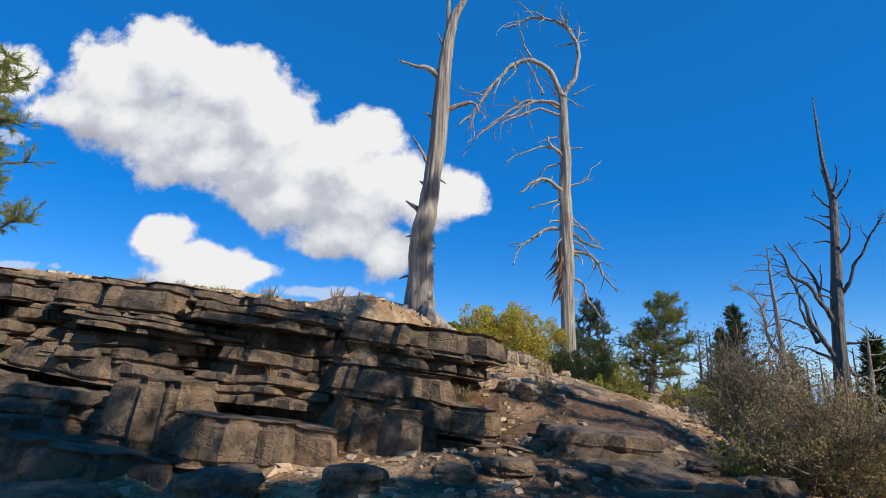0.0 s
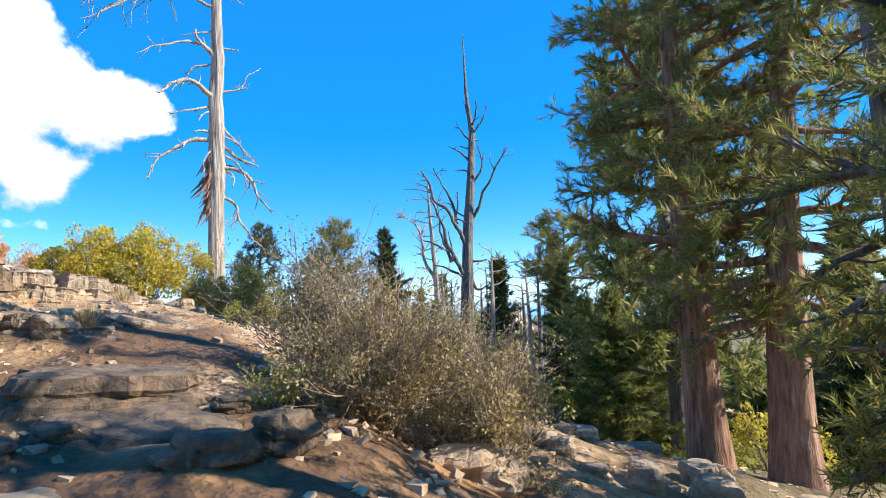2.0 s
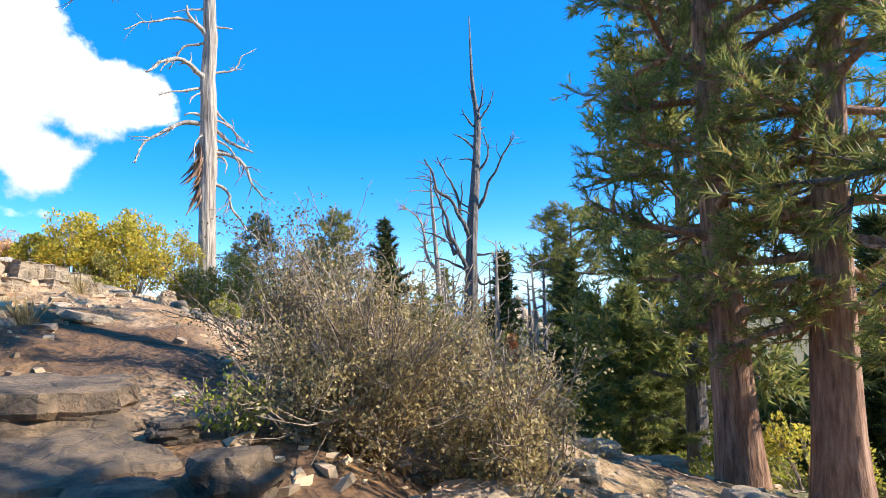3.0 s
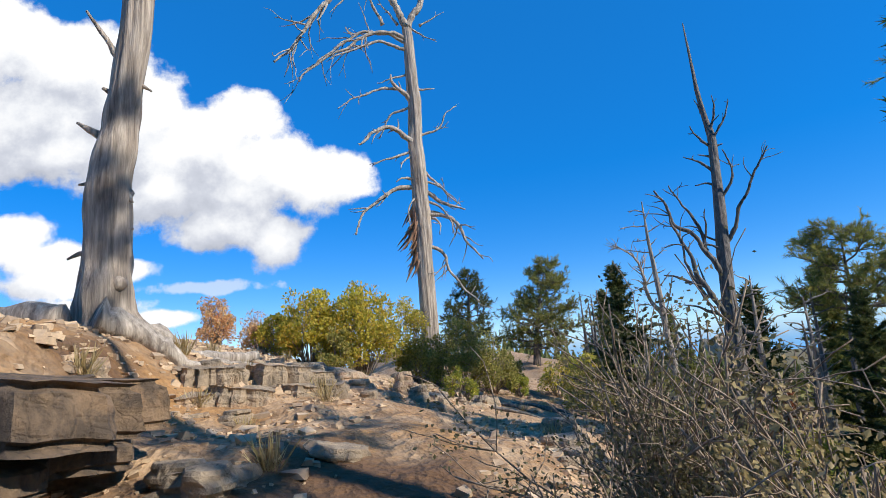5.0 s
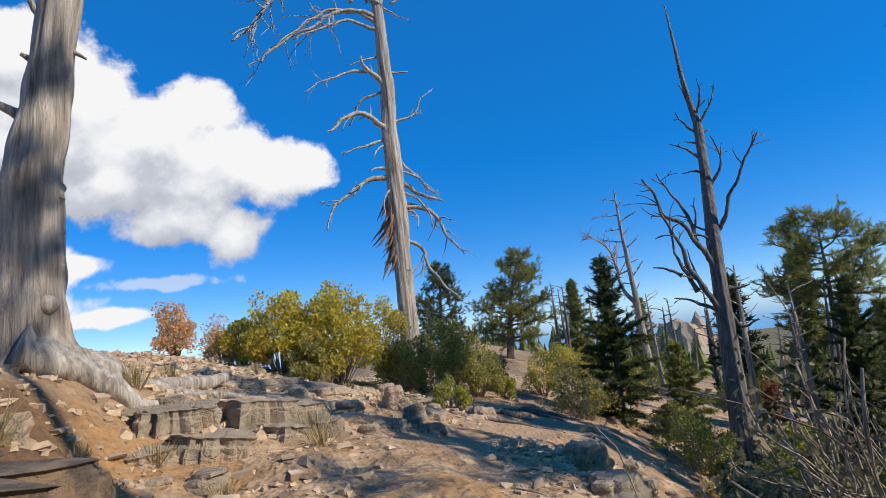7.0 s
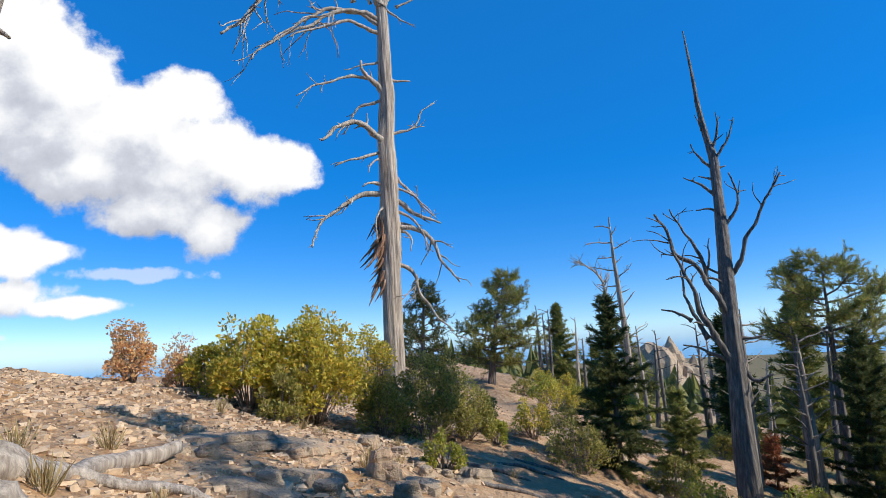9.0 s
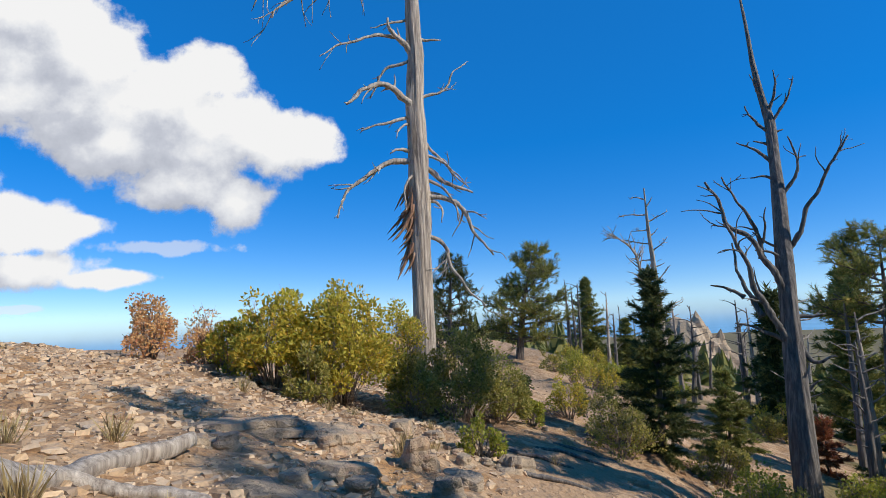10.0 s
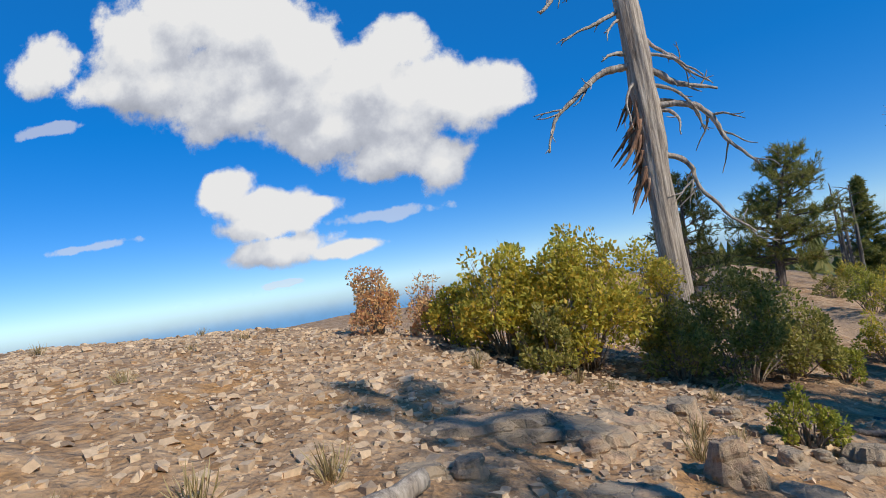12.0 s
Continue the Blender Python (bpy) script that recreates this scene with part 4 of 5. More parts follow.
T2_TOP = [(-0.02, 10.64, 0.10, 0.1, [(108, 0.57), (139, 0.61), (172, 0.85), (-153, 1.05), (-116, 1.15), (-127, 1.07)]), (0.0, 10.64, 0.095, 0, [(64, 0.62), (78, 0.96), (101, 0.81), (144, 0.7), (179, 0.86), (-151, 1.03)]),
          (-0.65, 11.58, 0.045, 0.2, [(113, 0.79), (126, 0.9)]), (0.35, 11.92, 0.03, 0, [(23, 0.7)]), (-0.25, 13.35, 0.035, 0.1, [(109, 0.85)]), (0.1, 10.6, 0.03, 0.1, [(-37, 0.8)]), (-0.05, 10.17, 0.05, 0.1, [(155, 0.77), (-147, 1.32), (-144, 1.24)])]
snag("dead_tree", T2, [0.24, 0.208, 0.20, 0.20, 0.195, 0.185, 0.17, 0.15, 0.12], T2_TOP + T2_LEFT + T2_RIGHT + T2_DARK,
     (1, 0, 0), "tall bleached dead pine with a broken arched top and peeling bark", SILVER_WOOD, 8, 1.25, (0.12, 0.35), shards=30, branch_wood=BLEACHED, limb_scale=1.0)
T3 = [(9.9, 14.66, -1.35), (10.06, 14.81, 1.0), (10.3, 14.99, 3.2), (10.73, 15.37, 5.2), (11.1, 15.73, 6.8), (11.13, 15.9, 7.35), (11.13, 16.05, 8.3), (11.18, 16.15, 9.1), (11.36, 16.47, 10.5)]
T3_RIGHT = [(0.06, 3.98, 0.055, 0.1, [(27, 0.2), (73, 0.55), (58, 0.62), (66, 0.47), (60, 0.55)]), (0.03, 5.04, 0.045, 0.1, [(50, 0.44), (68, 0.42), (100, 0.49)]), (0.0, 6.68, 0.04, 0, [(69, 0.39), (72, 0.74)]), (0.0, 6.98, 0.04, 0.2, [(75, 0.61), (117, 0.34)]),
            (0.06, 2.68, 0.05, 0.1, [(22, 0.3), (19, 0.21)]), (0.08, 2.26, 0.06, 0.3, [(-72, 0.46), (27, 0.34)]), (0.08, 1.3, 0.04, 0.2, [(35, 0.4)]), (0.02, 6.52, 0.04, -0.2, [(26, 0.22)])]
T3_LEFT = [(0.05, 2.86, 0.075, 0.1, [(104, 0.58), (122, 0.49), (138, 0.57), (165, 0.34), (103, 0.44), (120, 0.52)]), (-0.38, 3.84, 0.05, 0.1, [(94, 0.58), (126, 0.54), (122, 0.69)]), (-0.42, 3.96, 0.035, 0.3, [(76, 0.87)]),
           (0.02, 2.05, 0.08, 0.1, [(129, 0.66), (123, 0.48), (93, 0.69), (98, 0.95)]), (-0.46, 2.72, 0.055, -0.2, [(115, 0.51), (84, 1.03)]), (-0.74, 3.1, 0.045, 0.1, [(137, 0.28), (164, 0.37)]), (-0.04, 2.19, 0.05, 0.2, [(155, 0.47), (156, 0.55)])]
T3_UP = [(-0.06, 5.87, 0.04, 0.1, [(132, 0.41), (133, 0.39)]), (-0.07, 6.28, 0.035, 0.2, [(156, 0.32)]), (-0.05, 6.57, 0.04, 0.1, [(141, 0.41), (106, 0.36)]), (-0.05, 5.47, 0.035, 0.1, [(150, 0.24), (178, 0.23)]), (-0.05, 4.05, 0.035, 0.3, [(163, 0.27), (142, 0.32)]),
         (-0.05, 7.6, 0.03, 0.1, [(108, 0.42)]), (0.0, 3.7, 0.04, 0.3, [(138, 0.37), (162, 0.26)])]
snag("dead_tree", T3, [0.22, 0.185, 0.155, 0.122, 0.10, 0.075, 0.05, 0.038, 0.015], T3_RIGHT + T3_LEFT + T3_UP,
     (0.83, -0.56, 0), "grey dead pine with many upswept bare limbs, darkened for shade", GREY_WOOD, 14, 0.9, (0.1, 0.4), limb_scale=1.0)
T4 = [(16.8, 28.3, -2.4), (16.4, 28.0, 1.5), (16.1, 27.7, 4.0), (15.8, 27.5, 6.5), (15.7, 27.4, 8.3)]
snag("dead_tree", T4, [0.2, 0.16, 0.12, 0.07, 0.025], [(h, 20 + 140 * (i % 2) + 11 * (i % 3), 0.5 + 0.22 * (i % 4), 20, 0.03, 0.1) for i, h in enumerate(np.linspace(1.0, 7.8, 22))] + [(-0.05, 3.0, 0.085, 0.0, [(120, 0.9), (98, 1.6), (110, 0.9), (140, 0.8)])],
     (0.87, -0.5, 0), "bleached twin-topped dead tree behind the small fir", SILVER_WOOD, 19, 3.0)


def bare_pole(name, height, seed, wood):
    return snag(name, [(0, 0, -0.4), (0.05, 0, height * 0.5), (-0.05 + 0.15 * math.sin(seed), 0, height)], [0.10, 0.07, 0.015],
                [(h * height, (25 if i % 2 else 155) - 10 * (i % 3), 0.25 + 0.12 * ((i * 7) % 5), 15, 0.02, 0.4 * math.sin(i * 2.3)) for i, h in enumerate(np.linspace(0.25, 0.95, 13))], (1, 0, 0), "thin grey dead trunk standing among the firs", wood, seed, 0.6)[0]


def log(name, pts, radii, label, wood, seed):
    rng = np.random.default_rng(seed)
    pts = np.array(pts, float)
    k = np.linspace(0, 1, 24)
    s = np.linspace(0, 1, len(pts))
    line = np.stack([np.interp(k, s, pts[:, i]) for i in range(3)], 1)
    line[1:-1] = 0.25 * line[:-2] + 0.5 * line[1:-1] + 0.25 * line[2:]
    for p in line:
        p[2] += floor_at(p[0], p[1])
    soup = Soup()
    soup.tube(line, np.interp(k, s, radii) * (1 + 0.08 * rng.normal(size=24)), 14, lambda a, q: 1 + 0.08 * np.sin(3 * a + 5 * q) + 0.05 * np.sin(8 * a))
    return tagged(part(name, soup.mesh(name), wood), label, "wood")


log("bleached_root", [(-0.25, 8.75, 0.10), (0.05, 9.0, 0.03), (0.12, 9.6, 0.0), (0.3, 10.1, 0.03), (0.62, 10.55, 0.10)], [0.13, 0.10, 0.075, 0.075, 0.05], "long bleached root running from the dead tree", BLEACHED, 2)
log("bleached_root", [(-0.3, 8.3, 0.12), (0.1, 8.55, 0.05), (0.35, 8.6, 0.02), (0.8, 9.2, 0.0)], [0.15, 0.10, 0.06, 0.03], "bleached surface root at the dead tree's foot", BLEACHED, 3)
log("fallen_branch", [(0.1, 9.5, 0.02), (0.7, 9.55, 0.03), (1.25, 9.35, 0.02)], [0.045, 0.04, 0.02], "short bleached fallen branch on the gravel", BLEACHED, 4)
log("fallen_branch", [(-0.5, 8.2, 0.05), (-1.3, 8.5, 0.06), (-2.1, 8.6, 0.03)], [0.11, 0.09, 0.05], "grey fallen limb beside the dead tree", SILVER_WOOD, 5)
log("fallen_branch", [(8.6, 13.9, 0.15), (9.6, 14.6, 0.2), (10.9, 15.0, 0.12)], [0.10, 0.09, 0.05], "grey fallen trunk among the brush", GREY_WOOD, 6)
# Dark bars laid across the trail to stand for its shadow stripes.
for i, (x, y) in enumerate([(3.9, 13.3), (4.6, 13.9), (5.4, 14.4), (6.0, 15.1), (4.2, 12.6)]):
    log("trail_shadow_bar", [(x - 0.55, y + 0.15, 0.0), (x, y, 0.03), (x + 0.5, y - 0.12, 0.0)], [0.025, 0.035, 0.02], "dark bar standing in for a shadow stripe across the worn trail", GREY_WOOD, 30 + i)


# ---- living trees ----
def pine(name, height, spread, crown_from, seed, label, leaf, bark, limbs=24, radius=0.26, brush=0.17, density=1.0, lean=(0, 0), up=0.25, tuft=BRUSH, skew=(0, 0), gap=(), droop=0.0):
    """An open long-needled pine: limbs with bare inner parts and brushes of needles at their ends."""
    rng = np.random.default_rng(seed)
    holder = new(name)
    k = np.linspace(0, 1, 26)
    pts = np.stack([lean[0] * k ** 1.3 + 0.08 * np.sin(5 * k + seed), lean[1] * k ** 1.3 + 0.08 * np.cos(4 * k + seed), -0.4 + (height + 0.4) * k], 1)
    rad = radius * (1 - 0.93 * k ** 0.9)
    rad[:3] *= (1.35, 1.18, 1.06)
    soup = Soup()
    soup.tube(pts, rad, 22, lambda a, s: 1 + 0.06 * np.sin(4 * a + seed) + 0.05 * np.sin(11 * a + 6 * s) + 0.03 * np.sin(19 * a + 3 * s))
    part("trunk", soup.mesh("trunk"), bark, holder)
    needles = Soup()
    places, dirs, sizes = [], [], []

    def dress(line, start, step, size):
        seg = np.linalg.norm(np.diff(line, axis=0), axis=1).sum()
        for q in np.linspace(start, 1.0, max(2, int(seg * (1 - start) / step * density))):
            f = q * (len(line) - 1)
            i = min(int(f), len(line) - 2)
            at = line[i] + (line[i + 1] - line[i]) * (f - i)
            d = line[i + 1] - line[i]
            places.append(at + rng.normal(size=3) * 0.02)
            dirs.append(d / (np.linalg.norm(d) + 1e-9) + rng.normal(size=3) * 0.45 + (0, 0, 0.2))
            sizes.append(size * rng.uniform(0.75, 1.25))

    for i in range(limbs):
        s = (i + 0.5) / limbs
        h = crown_from + (height - crown_from) * s
        if any(low < h < high for low, high in gap):
            continue
        wood = Soup()
        f = np.interp(h, pts[:, 2], np.arange(26))
        at = np.array([np.interp(f, np.arange(26), pts[:, j]) for j in range(3)])
        a = 2.4 * i + rng.uniform(-0.4, 0.4)
        ln = spread * (1.0 - 0.75 * s ** 1.6) * rng.uniform(0.65, 1.15)
        d = np.array([math.cos(a), math.sin(a), rng.uniform(-0.12, 0.2) + up * s])
        if droop:
            ln *= min(1.0, 0.45 + 1.9 * s)
        ln *= 1.0 + skew[0] * math.cos(a) + skew[1] * math.sin(a)
        line = limb_path(at, d, ln, 10, rng, (0, 0, up + rng.uniform(-0.3, 0.3) - droop * (1.0 - s) * 1.6), 0.35)
        r0 = max(0.015, radius * 0.28 * (1 - 0.7 * s))
        wood.tube(line, np.linspace(r0, 0.010, 11), 4 if tuft is COARSE else 5)
        dress(line, 0.6, brush * 0.6, brush)
        for j in range(int(4 + ln * 3.2)):
            q = rng.uniform(0.22, 0.95)
            b = int(q * 9)
            out = line[b + 1] - line[b]
            out = out / np.linalg.norm(out) + rng.normal(size=3) * (0.75, 0.75, 0.4)
            sub = limb_path(line[b], out, ln * rng.uniform(0.16, 0.36) * (1.15 - 0.5 * q) + 0.12, 6, rng, (0, 0, 0.35), 0.4)
            wood.tube(sub, np.linspace(r0 * 0.4, 0.005, 7), 3)
            dress(sub, 0.3, brush * 0.55, brush)
            for _ in range(2):
                c = rng.integers(2, 6)
                tw = limb_path(sub[c], sub[c] - sub[c - 1] + rng.normal(size=3) * 0.05, rng.uniform(0.15, 0.35) * max(0.6, ln * 0.5), 4, rng, (0, 0, 0.3), 0.4)
                wood.tube(tw, np.linspace(0.008, 0.004, 5), 3)
                dress(tw, 0.2, brush * 0.55, brush)
        part("limb", wood.mesh("limb"), bark, holder)
    needles.stamp(*tuft, np.array(places), np.array(dirs), np.array(sizes), rng)
    part("crown", needles.mesh("crown", False), leaf, holder)
    return tagged(holder, label, "pine tree")


def fir(name, height, spread, seed, label, leaf, bark=None, tuft=SPRAY, gap=0.2, size=0.15, skirt=0.06, ragged=0.42, kind="fir tree"):
    """A narrow conical fir with drooping whorls."""
    rng = np.random.default_rng(seed)
    holder = new(name)
    soup = Soup()
    k = np.linspace(0, 1, 12)
    soup.tube(np.stack([0.03 * np.sin(4 * k), 0.03 * np.cos(3 * k), -0.3 + (height + 0.3) * k], 1), 0.022 * height * (1 - 0.95 * k) + 0.006, 10)
    part("trunk", soup.mesh("trunk"), bark or GREY_BARK, holder)
    needles, wood = Soup(), Soup()
    places, dirs, sizes = [], [], []
    z = height * skirt
    while z < height * 0.985:
        s = z / height
        reach = spread * (1 - s) ** 0.85 + 0.03
        n = 5 + int(4 * (1 - s))
        a0 = rng.uniform(0, 6.28)
        for i in range(n):
            a = a0 + 6.283 * i / n + rng.uniform(-0.25, 0.25)
            ln = reach * rng.uniform(1 - 2 * ragged, 1 + ragged * 0.6)
            d = np.array([math.cos(a), math.sin(a), 0.15 + 0.6 * s])
            line = limb_path((0, 0, z + rng.uniform(-0.05, 0.05)), d, ln, 5, rng, (0, 0, -0.35 + 0.5 * s), 0.15)
            if tuft is not COARSE:
                wood.tube(line, np.linspace(0.012 + 0.01 * (1 - s), 0.004, 6), 4)
            m = max(2, int(ln / (size * (0.62 if tuft is COARSE else 0.38))))
            for q in np.linspace(0.18, 1.0, m):
                f = q * 4.999
                b = int(f)
                at = line[b] + (line[b + 1] - line[b]) * (f - b)
                fwd = line[b + 1] - line[b]
                fwd = fwd / (np.linalg.norm(fwd) + 1e-9)
                side = np.array([-fwd[1], fwd[0], 0.0])
                for sg in (-1, 0, 1):
                    places.append(at + rng.normal(size=3) * 0.015)
                    dirs.append(fwd + sg * side * rng.uniform(0.6, 1.2) + rng.normal(size=3) * 0.25 + (0, 0, -0.1))
                    sizes.append(size * rng.uniform(0.7, 1.2) * (1.15 - 0.35 * q))
        z += gap * rng.uniform(0.8, 1.25) * (0.6 + 0.5 * (1 - s))
    places.append(np.array([0, 0, height * 0.97]))
    dirs.append(np.array([0, 0, 1.0]))
    sizes.append(size * 1.3)
    needles.stamp(*tuft, np.array(places), np.array(dirs), np.array(sizes), rng)
    if wood.n:
        part("branchwork", wood.mesh("branchwork"), bark or GREY_BARK, holder)
    part("crown", needles.mesh("crown", False), leaf, holder)
    return tagged(holder, label, kind)


def place(ob, x, y, sink=0.0, turn=0.0):
    ob.matrix_world = pose(x, y, floor_at(x, y) - sink, 0, 0, turn)
    return ob


BIG_LABEL = "old pine with orange-brown furrowed bark beside the trail"
# The crown gap is left so that sun reaches the pale outcrop.
place(pine("pine_tree", 11.0, 2.35, 1.7, 41, BIG_LABEL, PINE, ORANGE_BARK, 66, 0.29, 0.14, 1.2, gap=((7.6, 9.4),), droop=0.5), 8.55, 6.25)
place(pine("pine_tree", 10.2, 2.7, 1.9, 42, BIG_LABEL, PINE, ORANGE_BARK, 58, 0.31, 0.14, 1.2, (0.5, -0.5), droop=0.5), 8.85, 5.2)
place(pine("pine_tree", 10.4, 1.8, 0.7, 43, "dense green pine whose boughs hang beside the trail", PINE, GREY_BARK, 42, 0.22, 0.11, 0.95, skew=(-0.2, 0.05)), 5.1, 1.2)
# Unseen upper crown, gapped and heightened to place sun and shade beyond.
place(pine("pine_tree", 11.4, 1.9, 0.6, 40, "dense pine with low hanging boughs beside the trail", PINE, GREY_BARK, 62, 0.2, 0.15, 1.15, gap=((3.2 - floor_at(6.75, 3.0), 6.0 - floor_at(6.75, 3.0)), (6.8 - floor_at(6.75, 3.0), 9.6)), droop=0.6), 6.75, 3.0)
# Height and spread are raised so the unseen top shades the trail.
place(pine("pine_tree", 12.8, 2.9, 2.2, 39, "tall green pine on the wooded slope", PINE, GREY_BARK, 46, 0.24, 0.28, 1.1, tuft=COARSE), 12.1, 9.6)
# Unseen pines added behind the camera, mostly to shade the ledge.
shade_pine = place(pine("pine_tree", 10.5, 2.7, 3.0, 44, "unseen dense green pine added to shade the ledge", PINE, GREY_BARK, 46, 0.24, 0.3, 1.1, tuft=COARSE), 4.7, -1.5)
for x, y, s, turn in [(3.3, -1.9, 1.0, 250), (2.2, -4.4, 1.0, 200), (-2.6, -6.0, 1.1, 140), (6.6, -4.9, 1.0, 300)]:
    copy_thing(shade_pine, pose(x, y, floor_at(x, y) - 0.1, 0, 0, turn))
place(pine("pine_tree", 4.2, 1.45, 0.5, 45, "sunlit yellow-green pine on the ridge beyond the ledge", PINE_LIGHT, GREY_BARK, 26, 0.14, 0.16, 1.0), -8.55, 9.6)
# the round pines on the skyline beyond the tall dead tree
place(pine("pine_tree", 5.2, 2.5, 0.9, 46, "dark bushy pine with a leaning trunk on the skyline", PINE, GREY_BARK, 44, 0.22, 0.21, 1.1, (1.0, -0.4), 0.15), 10.9, 31.2, 0.2)
place(pine("pine_tree", 4.6, 1.7, 0.6, 47, "dark bushy pine behind the tall dead tree", FIR, GREY_BARK, 34, 0.18, 0.2, 1.1, (0, 0), 0.2), 7.5, 29.8, 0.2)
place(pine("pine_tree", 5.1 - floor_at(17.0, 18.5), 2.5, 2.4 - floor_at(17.0, 18.5), 48, "open pine with clumped needles on the wooded slope", PINE, GREY_BARK, 26, 0.2, 0.2, 1.3, (0.2, 0.2), 0.2), 17.0, 18.5, 0.2)
place(pine("pine_tree", 6.0, 1.7, 1.2, 49, "open green pine on the wooded slope", PINE, GREY_BARK, 22, 0.16, 0.22, 0.9, (0.1, 0.1), 0.2), 13.6, 12.0, 0.2)
# firs
place(fir("fir_tree", 3.75, 1.15, 51, "dark green young fir beside the trail", FIR, ragged=0.48, gap=0.2), 8.25, 16.35, 0.1)
place(fir("fir_tree", 2.0, 0.75, 52, "bright green young fir below the trail", PALER_FIR), 10.3, 17.0, 0.1)
place(fir("fir_tree", 3.8, 1.25, 53, "bushy green fir below the trail", PALER_FIR, ragged=0.32), 9.6, 8.9, 0.1)
place(fir("fir_tree", 4.6, 1.5, 54, "bushy dark green fir on the wooded slope", FIR), 14.6, 15.9, 0.1)
place(fir("fir_tree", 1.3, 0.5, 55, "small dead fir with rust-red needles", RED_NEEDLE), 13.4, 17.6, 0.1)
place(fir("fir_tree", 5.0, 1.6, 56, "grey-green fir standing on the far slope", PALER_FIR, tuft=COARSE, size=0.3, gap=0.25), 18.1, 38.0, 0.1)
far_firs = [place(fir("fir_tree", h, w, 60 + i, "green fir in the woods below the ridge", PALER_FIR if i % 2 else FIR, tuft=COARSE, size=0.34, gap=0.3), x, y, 0.1)
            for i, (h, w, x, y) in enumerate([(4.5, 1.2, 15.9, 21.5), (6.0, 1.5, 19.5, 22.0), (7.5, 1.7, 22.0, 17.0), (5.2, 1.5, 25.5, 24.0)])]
poles = [bare_pole("bare_snag", h, 70 + i, w) for i, (h, w) in enumerate([(4.2, GREY_WOOD), (3.9, SILVER_WOOD), (3.0, GREY_WOOD)])]
for ob, (x, y) in zip(poles, [(15.8, 18.8), (12.6, 17.3), (13.1, 16.2)]):
    place(ob, x, y)
RNG = np.random.default_rng(29)
for i in range(54):
    d = RNG.uniform(20, 80)
    a = radians(RNG.uniform(26, 100) if d > 30 else RNG.uniform(46, 100))
    x, y = 2 + d * math.sin(a), 4 + d * math.cos(a)
    if x - trail_x(y) < 7.0 or (d > 22 and 0.56 < a < 0.74):
        continue
    copy_thing(far_firs[i % 4], pose(x, y, floor_at(x, y) - 0.2, 0, 0, RNG.uniform(0, 360)) @ Matrix.Diagonal((0.8, 0.8, RNG.uniform(0.55, 0.9), 1)))
for i in range(26):
    d = RNG.uniform(17, 60)
    a = radians(RNG.uniform(24, 62))
    x, y = 2 + d * math.sin(a), 4 + d * math.cos(a)
    if x - trail_x(y) < 4.5:
        continue
    copy_thing(poles[i % 3], pose(x, y, floor_at(x, y) - 0.2, RNG.uniform(-5, 5), RNG.uniform(-5, 5), RNG.uniform(0, 360)))


def far_woods():
    """Woods on the slopes beyond."""
    rng = np.random.default_rng(31)
    soup = Soup()
    cone_v, cone_t = [], []
    for layer in range(5):
        z0, r = layer * 0.17, 0.17 * (1 - layer * 0.17)
        b = len(cone_v)
        cone_v.append((0, 0, z0 + 0.34))
        for j in range(7):
            cone_v.append((r * math.cos(j * 0.9), r * math.sin(j * 0.9), z0 + (0.04 if j % 2 else -0.03)))
        cone_t += [(b, b + 1 + j, b + 1 + (j + 1) % 7) for j in range(7)]
    n = 5200
    d = rng.uniform(70, 520, n)
    a = np.radians(rng.uniform(12, 110, n))
    x, y = d * np.sin(a), d * np.cos(a)
    keep = x - trail_x(y) > 14
    x, y = x[keep], y[keep]
    z = np.array([floor_at(px, py) for px, py in zip(x, y)]) - 0.3
    for px, py, pz in zip(x, y, z):
        h = rng.uniform(3, 6.5)
        v = np.array(cone_v) * (h * rng.uniform(1.1, 2.0), h * rng.uniform(1.1, 2.0), h) + rng.normal(size=(len(cone_v), 3)) * 0.035 * h
        soup.add(v + (px, py, pz), None, cone_t)
    tagged(part("far_woods", soup.mesh("far_woods", False), PALER_FIR), "green fir woods covering the far slopes", "woods", kind="stuff")


far_woods()


